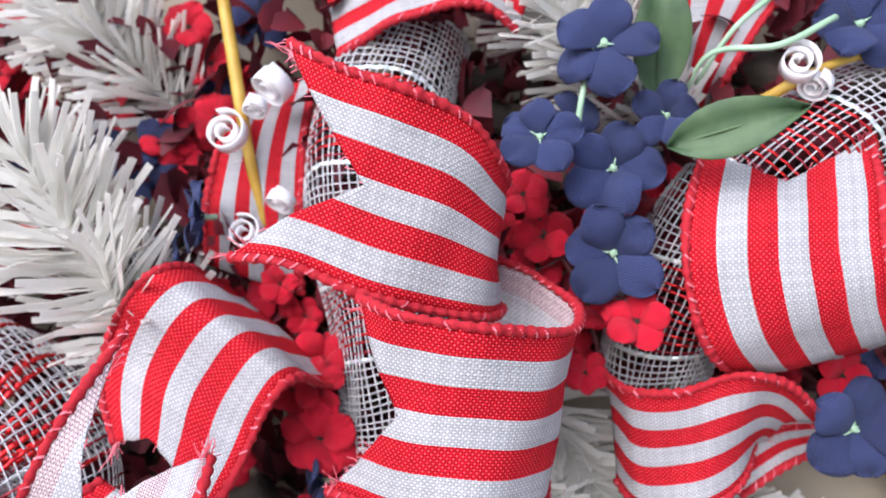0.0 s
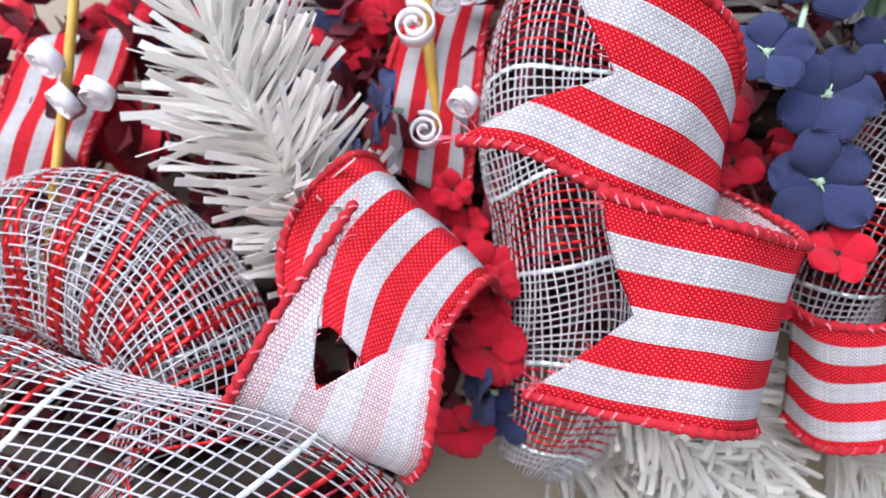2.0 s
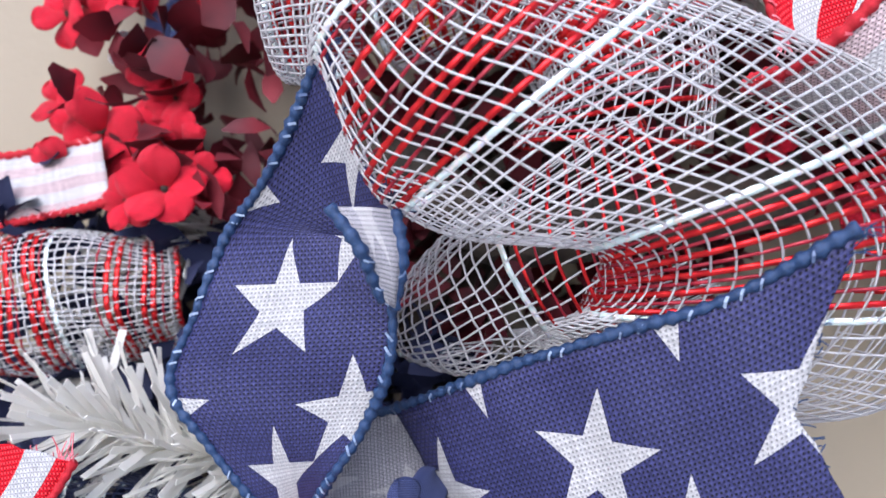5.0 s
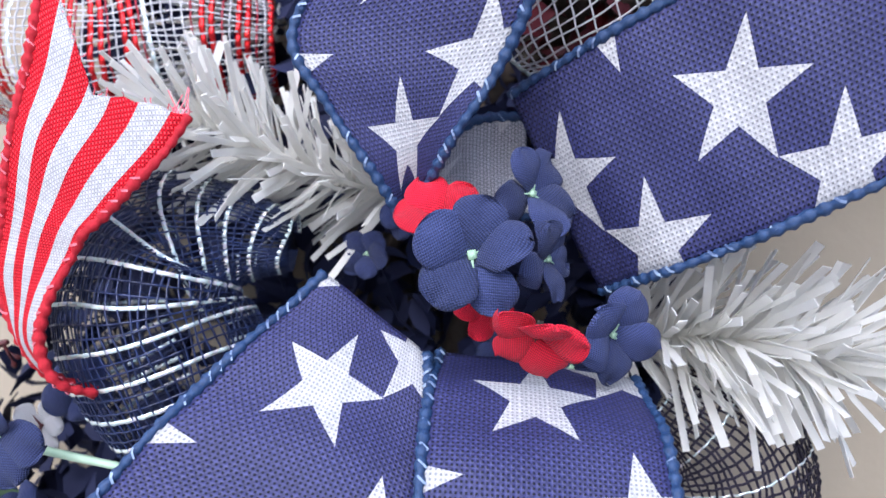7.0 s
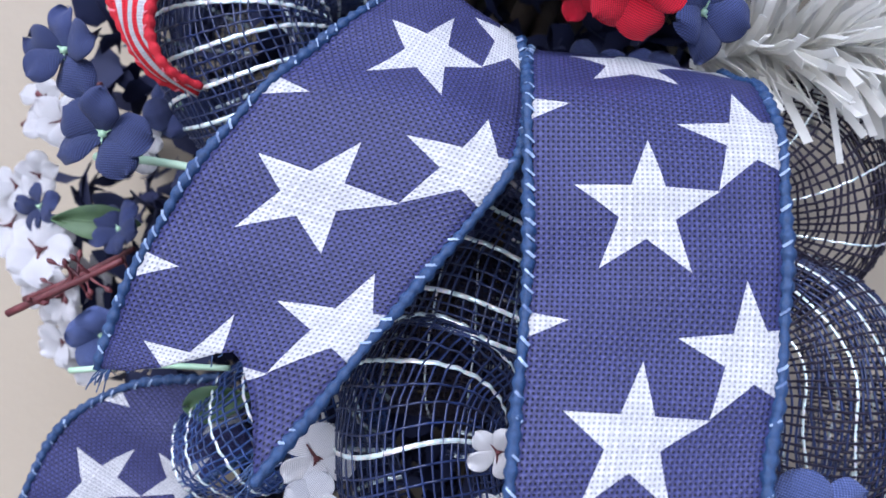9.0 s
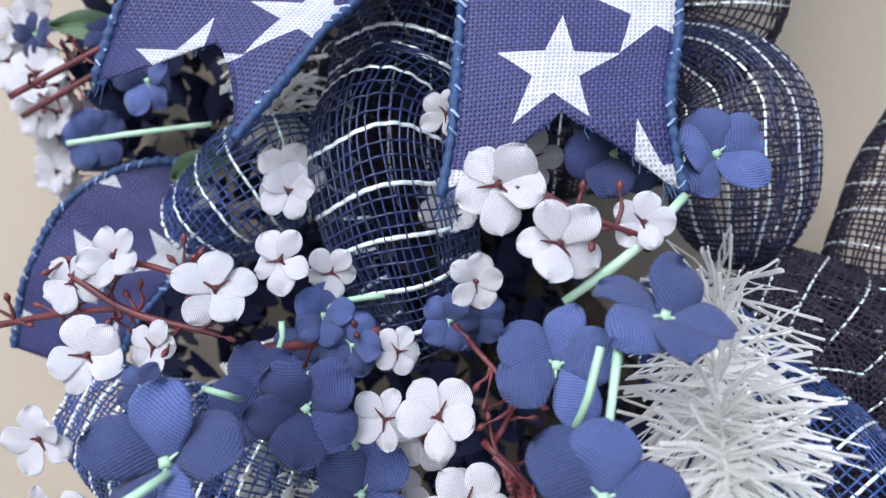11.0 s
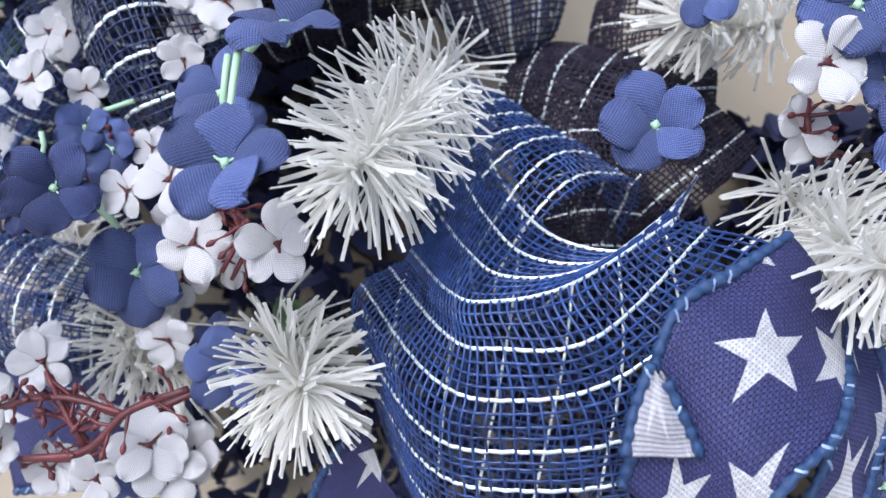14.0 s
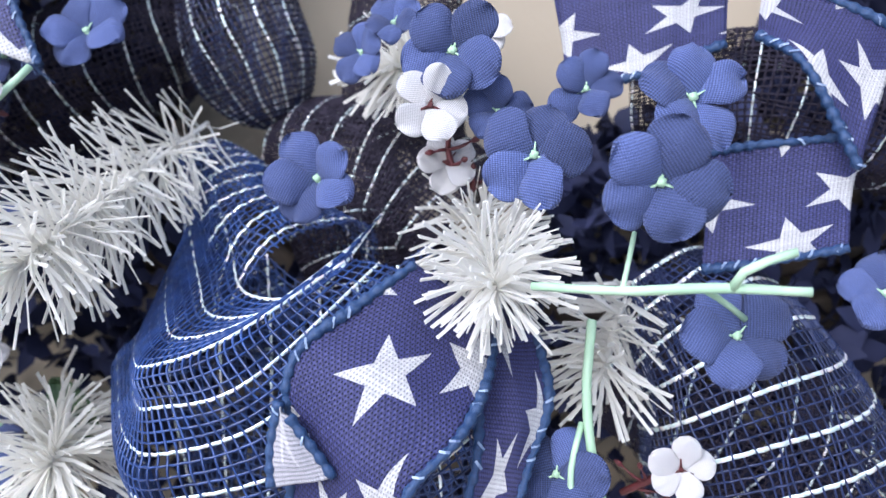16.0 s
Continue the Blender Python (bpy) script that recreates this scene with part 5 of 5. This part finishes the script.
# ---- lower arc: blossoms and navy flowers ----
flowers("white", [
    (-0.2109, -0.0200, -0.3968, 0.0127), (-0.2433, -0.0150, -0.3922, 0.0107), (-0.2571, -0.0100, -0.4019, 0.0098), (-0.1966, -0.0100, -0.3869, 0.0106), (-0.2030, 0.0100, -0.3658, 0.0105), (-0.1837, 0.0000, -0.3887, 0.0086),
    (-0.2442, -0.0200, -0.4203, 0.0125), (-0.2281, -0.0150, -0.4159, 0.0090), (-0.1378, -0.0300, -0.3594, 0.0135), (-0.1209, -0.0360, -0.3724, 0.0125), (-0.1007, -0.0300, -0.3640, 0.0090),
    (-0.1404, -0.0200, -0.3849, 0.0090), (-0.1596, -0.0200, -0.4249, 0.0099), (-0.1452, -0.0210, -0.4220, 0.0123), (-0.1349, -0.0280, -0.4415, 0.0126), (-0.1043, -0.0430, -0.4422, 0.0132), (-0.2543, -0.0200, -0.4451, 0.0109),
    (-0.2273, -0.0300, -0.4659, 0.0139), (-0.2416, -0.0300, -0.4604, 0.0094), (-0.2162, -0.0300, -0.4658, 0.0094), (-0.1958, -0.0100, -0.4755, 0.0102), (-0.1609, 0.0000, -0.4091, 0.0082)])
flowers("white", [
    (-0.1918, -0.0150, -0.4790, 0.0124), (-0.2140, -0.0200, -0.4908, 0.0149), (-0.2235, -0.0300, -0.4697, 0.0127), (-0.1590, -0.0100, -0.5072, 0.0153), (-0.2109, -0.0100, -0.5087, 0.0103), (-0.2242, -0.0200, -0.5036, 0.0116),
    (-0.1483, 0.0000, -0.5120, 0.0123), (-0.1988, 0.0000, -0.5180, 0.0114), (-0.1773, -0.0100, -0.5184, 0.0109), (0.0423, -0.0390, -0.3969, 0.0131), (0.0430, -0.0200, -0.4118, 0.0117), (0.0966, -0.0300, -0.5146, 0.0109), (-0.1525, -0.0100, -0.5148, 0.0138),
    (0.0606, 0.0000, -0.3670, 0.0115)])
flower("blue", -0.2031, -0.0550, -0.4346, 0.0201, (-0.1, -1, 0.1))
flower("blue", -0.1183, -0.0450, -0.4011, 0.0159, (-0.3, -1, 0.1))
flower("blue", -0.0978, -0.0550, -0.3862, 0.0174, (0.3, -0.55, 0.9))
flower("blue", -0.1084, -0.0700, -0.4227, 0.0176, (0, -1, 0.5))
flowers("blue", [
    (-0.1656, -0.0030, -0.4511, 0.0188), (-0.0779, 0.0000, -0.3398, 0.0172), (-0.1748, 0.0000, -0.4092, 0.0116), (-0.1846, 0.0000, -0.4018, 0.0117),
    (-0.2179, -0.0400, -0.4221, 0.0079), (-0.2729, 0.0500, -0.3301, 0.0141), (-0.3073, 0.0800, -0.3510, 0.0147), (-0.1477, 0.0100, -0.3987, 0.0110), (-0.1319, -0.0110, -0.4815, 0.0154), (0.0014, -0.0210, -0.4097, 0.0182),
    (0.0515, -0.0350, -0.3815, 0.0183), (0.0696, -0.0400, -0.4168, 0.0180), (0.0908, -0.0100, -0.3953, 0.0142), (0.1185, -0.0280, -0.4071, 0.0191), (0.0961, -0.0760, -0.4327, 0.0170),
    (0.1098, -0.0650, -0.4728, 0.0156), (0.0603, -0.0300, -0.5109, 0.0172), (0.0328, -0.0100, -0.3618, 0.0116), (0.0205, -0.0100, -0.3693, 0.0116), (0.0613, -0.0300, -0.4005, 0.0122), (0.1442, -0.0700, -0.4675, 0.0124),
    (-0.1817, 0.0200, -0.5248, 0.0122), (-0.1415, 0.0100, -0.4749, 0.0104), (-0.1739, 0.0300, -0.4528, 0.0133), (-0.1991, 0.0300, -0.4210, 0.0135), (-0.1414, 0.0300, -0.3978, 0.0132)])

flowers("navy", [(-0.1800, -0.0250, -0.4240, 0.0175), (-0.1960, -0.0100, -0.4245, 0.0165), (-0.1069, -0.0050, -0.3442, 0.0170)])

# ---- stems and twigs ----
def green_stem(rows):
    return stem("flower_stem", "pale green plastic flower stem", rows, GREEN, "stem", "green stems")


green_stem([(0.0623, -0.0700, -0.4519, 0.0011), (0.0816, -0.0780, -0.4559, 0.0012), (0.1057, -0.0800, -0.4592, 0.0013), (0.1238, -0.0820, -0.4630, 0.0011)])
green_stem([(0.1069, -0.0800, -0.4596, 0.0012), (0.1095, -0.0840, -0.4558, 0.0011), (0.1208, -0.0860, -0.4533, 0.0010)])
green_stem([(0.1015, -0.0780, -0.4590, 0.0009), (0.1077, -0.0700, -0.4639, 0.0008), (0.1126, -0.0660, -0.4689, 0.0008)])
green_stem([(0.0793, -0.0200, -0.4682, 0.0016), (0.0729, -0.0300, -0.4903, 0.0015), (0.0723, -0.0300, -0.5205, 0.0015), (0.0766, -0.0200, -0.5415, 0.0014)])
green_stem([(0.0704, -0.0300, -0.4967, 0.0010), (0.0648, -0.0350, -0.5083, 0.0010), (0.0632, -0.0300, -0.5263, 0.0010)])
green_stem([(0.0906, -0.0600, -0.4433, 0.0007), (0.0864, -0.0700, -0.4501, 0.0007), (0.0829, -0.0780, -0.4557, 0.0007)])
green_stem([(-0.1077, -0.0620, -0.3933, 0.0010), (-0.1082, -0.0660, -0.4055, 0.0009), (-0.1086, -0.0680, -0.4148, 0.0008)])
green_stem([(-0.1111, -0.0600, -0.3937, 0.0009), (-0.1126, -0.0600, -0.4064, 0.0009), (-0.1140, -0.0550, -0.4132, 0.0008)])
green_stem([(-0.1998, -0.0620, -0.4344, 0.0011), (-0.2048, -0.0700, -0.4388, 0.0011), (-0.2151, -0.0700, -0.4476, 0.0011)])
green_stem([(-0.0891, -0.0200, -0.3549, 0.0012), (-0.1007, -0.0300, -0.3699, 0.0013), (-0.1174, -0.0300, -0.3866, 0.0012)])
green_stem([(-0.1842, -0.0100, -0.4169, 0.0010), (-0.1774, -0.0080, -0.4277, 0.0010), (-0.1682, -0.0050, -0.4385, 0.0010)])
green_stem([(-0.1910, -0.0000, -0.4030, 0.0009), (-0.1800, 0.0000, -0.3970, 0.0009), (-0.1670, 0.0000, -0.3930, 0.0009)])
green_stem([(-0.1820, -0.0120, -0.4170, 0.0009), (-0.1750, -0.0120, -0.4250, 0.0009), (-0.1670, -0.0120, -0.4360, 0.0009)])
green_stem([(-0.1960, -0.0100, -0.4170, 0.0009), (-0.1930, -0.0100, -0.4100, 0.0009), (-0.1940, -0.0100, -0.4040, 0.0009)])
green_stem([(-0.2065, -0.0300, -0.4219, 0.0009), (-0.1999, -0.0350, -0.4215, 0.0009), (-0.1996, -0.0200, -0.4256, 0.0009)])
green_stem([(-0.3007, 0.0500, -0.3569, 0.0011), (-0.2747, 0.0500, -0.3497, 0.0011), (-0.2447, 0.0450, -0.3434, 0.0010)])
green_stem([(-0.3145, 0.0700, -0.2851, 0.0016), (-0.2882, 0.0600, -0.2825, 0.0015), (-0.2609, 0.0600, -0.2822, 0.0013)])
green_stem([(0.2069, 0.0900, 0.1090, 0.0012), (0.1850, 0.0850, 0.1009, 0.0012), (0.1614, 0.0900, 0.1021, 0.0010), (0.1553, 0.1000, 0.0931, 0.0008)])
green_stem([(0.1955, 0.0950, 0.1250, 0.0010), (0.1724, 0.0900, 0.1106, 0.0010), (0.1586, 0.1000, 0.0947, 0.0008)])
green_stem([(0.1125, 0.0900, 0.0806, 0.0012), (0.1144, 0.0880, 0.0883, 0.0012), (0.1197, 0.0900, 0.1045, 0.0010)])
for k, rows in enumerate((
    [(-0.1860, -0.0340, -0.5050, 0.0011), (-0.1660, -0.0340, -0.5020, 0.0013), (-0.1540, -0.0340, -0.4910, 0.0013), (-0.1350, -0.0340, -0.4840, 0.0012)],
    [(-0.1800, -0.0320, -0.4790, 0.0008), (-0.1740, -0.0320, -0.4920, 0.0009), (-0.1680, -0.0320, -0.5020, 0.0010)],
    [(-0.2010, -0.0320, -0.4910, 0.0008), (-0.1740, -0.0320, -0.4870, 0.0010), (-0.1550, -0.0320, -0.4920, 0.0010)],
    [(-0.2100, -0.0180, -0.3974, 0.0008), (-0.2352, -0.0120, -0.3935, 0.0010), (-0.2636, -0.0080, -0.3957, 0.0009)],
    [(-0.2114, -0.0100, -0.4104, 0.0010), (-0.2385, -0.0120, -0.4072, 0.0012), (-0.2583, -0.0100, -0.3995, 0.0008)],
    [(-0.2840, 0.0000, -0.4189, 0.0011), (-0.2608, -0.0060, -0.4116, 0.0010), (-0.2386, -0.0120, -0.4064, 0.0008)],
    [(-0.1302, -0.0200, -0.4278, 0.0009), (-0.1263, -0.0200, -0.4165, 0.0009), (-0.1406, -0.0100, -0.4013, 0.0008)],
    [(-0.1327, -0.0200, -0.4266, 0.0011), (-0.1182, -0.0250, -0.4383, 0.0010), (-0.1246, -0.0250, -0.4527, 0.0007)],
    [(-0.1298, -0.0300, -0.3585, 0.0009), (-0.1161, -0.0340, -0.3643, 0.0009), (-0.0995, -0.0300, -0.3675, 0.0007)],
    [(-0.3256, 0.0500, -0.3422, 0.0013), (-0.3068, 0.0500, -0.3293, 0.0013), (-0.2883, 0.0500, -0.3165, 0.0011)],
    [(-0.2162, -0.0050, -0.4969, 0.0011), (-0.1860, -0.0100, -0.4909, 0.0012), (-0.1683, -0.0080, -0.4980, 0.0012), (-0.1457, 0.0000, -0.4910, 0.0014)],
    [(-0.2078, -0.0050, -0.5139, 0.0011), (-0.1776, -0.0060, -0.5108, 0.0012), (-0.1548, 0.0000, -0.4935, 0.0014)],
    [(-0.1894, -0.0150, -0.4832, 0.0009), (-0.1856, -0.0100, -0.4979, 0.0009), (-0.1804, -0.0060, -0.5110, 0.0009)],
    [(-0.2279, -0.0250, -0.4857, 0.0008), (-0.2189, -0.0200, -0.4826, 0.0009), (-0.2145, -0.0080, -0.4961, 0.0009)],
    [(-0.1296, -0.0300, -0.4275, 0.0009), (-0.1197, -0.0300, -0.4363, 0.0009), (-0.1265, -0.0280, -0.4501, 0.0008)],
    [(-0.1669, 0.0000, -0.4037, 0.0016), (-0.1855, 0.0050, -0.4102, 0.0017), (-0.2050, 0.0100, -0.4162, 0.0015)],
    [(-0.3430, 0.0850, -0.3450, 0.0013), (-0.3194, 0.0800, -0.3306, 0.0012), (-0.2999, 0.0800, -0.3161, 0.0010)],
    [(-0.3644, 0.1000, -0.2794, 0.0013), (-0.3496, 0.1000, -0.2677, 0.0013), (-0.3286, 0.0900, -0.2582, 0.0011)],
    [(-0.1419, 0.1500, 0.1701, 0.0014), (-0.1098, 0.1400, 0.1408, 0.0013), (-0.0853, 0.1400, 0.1134, 0.0013)],
    [(0.0929, 0.1100, 0.0558, 0.0011), (0.1051, 0.1100, 0.0321, 0.0011), (0.1118, 0.1100, 0.0007, 0.0011)],
    [(-0.0331, 0.1300, 0.0448, 0.0012), (-0.0080, 0.1200, 0.0182, 0.0012), (-0.0028, 0.1150, -0.0095, 0.0011)],
    [(0.0808, 0.0000, -0.5287, 0.0013), (0.0974, -0.0100, -0.5210, 0.0013), (0.1115, -0.0100, -0.5197, 0.0009)],
    [(0.0442, -0.0200, -0.4029, 0.0012), (0.0445, -0.0200, -0.4138, 0.0011), (0.0500, -0.0150, -0.4212, 0.0009)])):
    twig(rows, 200 + k)
curl_stem([(-0.0227, 0.1150, 0.1770, 0.0024), (-0.0189, 0.1100, 0.1364, 0.0028), (-0.0171, 0.1100, 0.0986, 0.0025), (-0.0151, 0.1150, 0.0661, 0.0019)],
          [(-0.0216, 0.1000, 0.1033, 0.0089, 1.0), (-0.0027, 0.1050, 0.1209, 0.0095, 4.0), (-0.0090, 0.1000, 0.1116, 0.0058, 4.4), (-0.0048, 0.1050, 0.0744, 0.0067, 4.2), (-0.0189, 0.1000, 0.0631, 0.0071, 1.2)])
curl_stem([(0.2350, 0.1050, 0.0988, 0.0017), (0.2046, 0.1000, 0.0939, 0.0018), (0.1900, 0.1000, 0.0888, 0.0021), (0.1729, 0.1150, 0.0829, 0.0020)],
          [(0.1919, 0.0900, 0.0948, 0.0079, 1.1), (0.1980, 0.0950, 0.0874, 0.0065, 4.0)])
curl_stem([(-0.1544, 0.1000, 0.1353, 0.0020), (-0.1592, 0.1000, 0.0953, 0.0022), (-0.1652, 0.1000, 0.0554, 0.0022), (-0.1765, 0.1050, -0.0161, 0.0020)],
          [(-0.1627, 0.0900, 0.0963, 0.0082, 4.2), (-0.1560, 0.0900, 0.0802, 0.0077, 4.0), (-0.1452, 0.0950, 0.0828, 0.0078, 4.5)])
curl_stem([(-0.2948, 0.1300, 0.0899, 0.0022), (-0.2873, 0.1300, 0.0561, 0.0022), (-0.2815, 0.1350, 0.0206, 0.0020)],
          [(-0.2855, 0.1250, 0.0285, 0.0101, 4.2), (-0.2683, 0.1250, 0.0342, 0.0081, 4.0), (-0.2850, 0.1250, 0.0693, 0.0082, 4.0)])
curl_stem([(-0.2374, 0.1400, 0.0910, 0.0020), (-0.2357, 0.1400, 0.0663, 0.0020), (-0.2356, 0.1400, 0.0464, 0.0017)],
          [(-0.2428, 0.1350, 0.0731, 0.0093, 4.1), (-0.2263, 0.1350, 0.0727, 0.0083, 4.5)])
leaf(0.1419, 0.0820, 0.0705, 1, 0.12, 0.046, 1)
leaf(0.1436, 0.1000, 0.0906, 0.15, 1, 0.05, 2)
leaf(-0.2966, 0.0750, -0.3065, -0.9, -0.1, 0.03, 3)
leaf(-0.2630, 0.0610, -0.3640, 0.8, 0.35, 0.030, 5)
leaf(-0.1232, 0.0200, -0.4617, 0.5, -0.6, 0.04, 6)

for spot in ((-0.1395, 0.0000, -0.3511, .012), (-0.1298, 0.0100, -0.3458, .011), (-0.1531, 0.0200, -0.3641, .011), (-0.1502, 0.0000, -0.4331, .012), (-0.1333, -0.0050, -0.4472, .011), (-0.1555, 0.0100, -0.4545, .011), (-0.1567, 0.0000, -0.4740, .012), (-0.3461, 0.0900, -0.2764, .011), (-0.3543, 0.1000, -0.2978, .011), (-0.3630, 0.1000, -0.3038, .011)):
    flower("white", *spot)

for spot in ((-0.3474, 0.1100, -0.3248, .012), (-0.3372, 0.1200, -0.3366, .012), (-0.3443, 0.1150, -0.3490, .013), (-0.3296, 0.1200, -0.3520, .011), (-0.3393, 0.1100, -0.3655, .012), (-0.3320, 0.1200, -0.3744, .012)):
    flower("white", *spot)
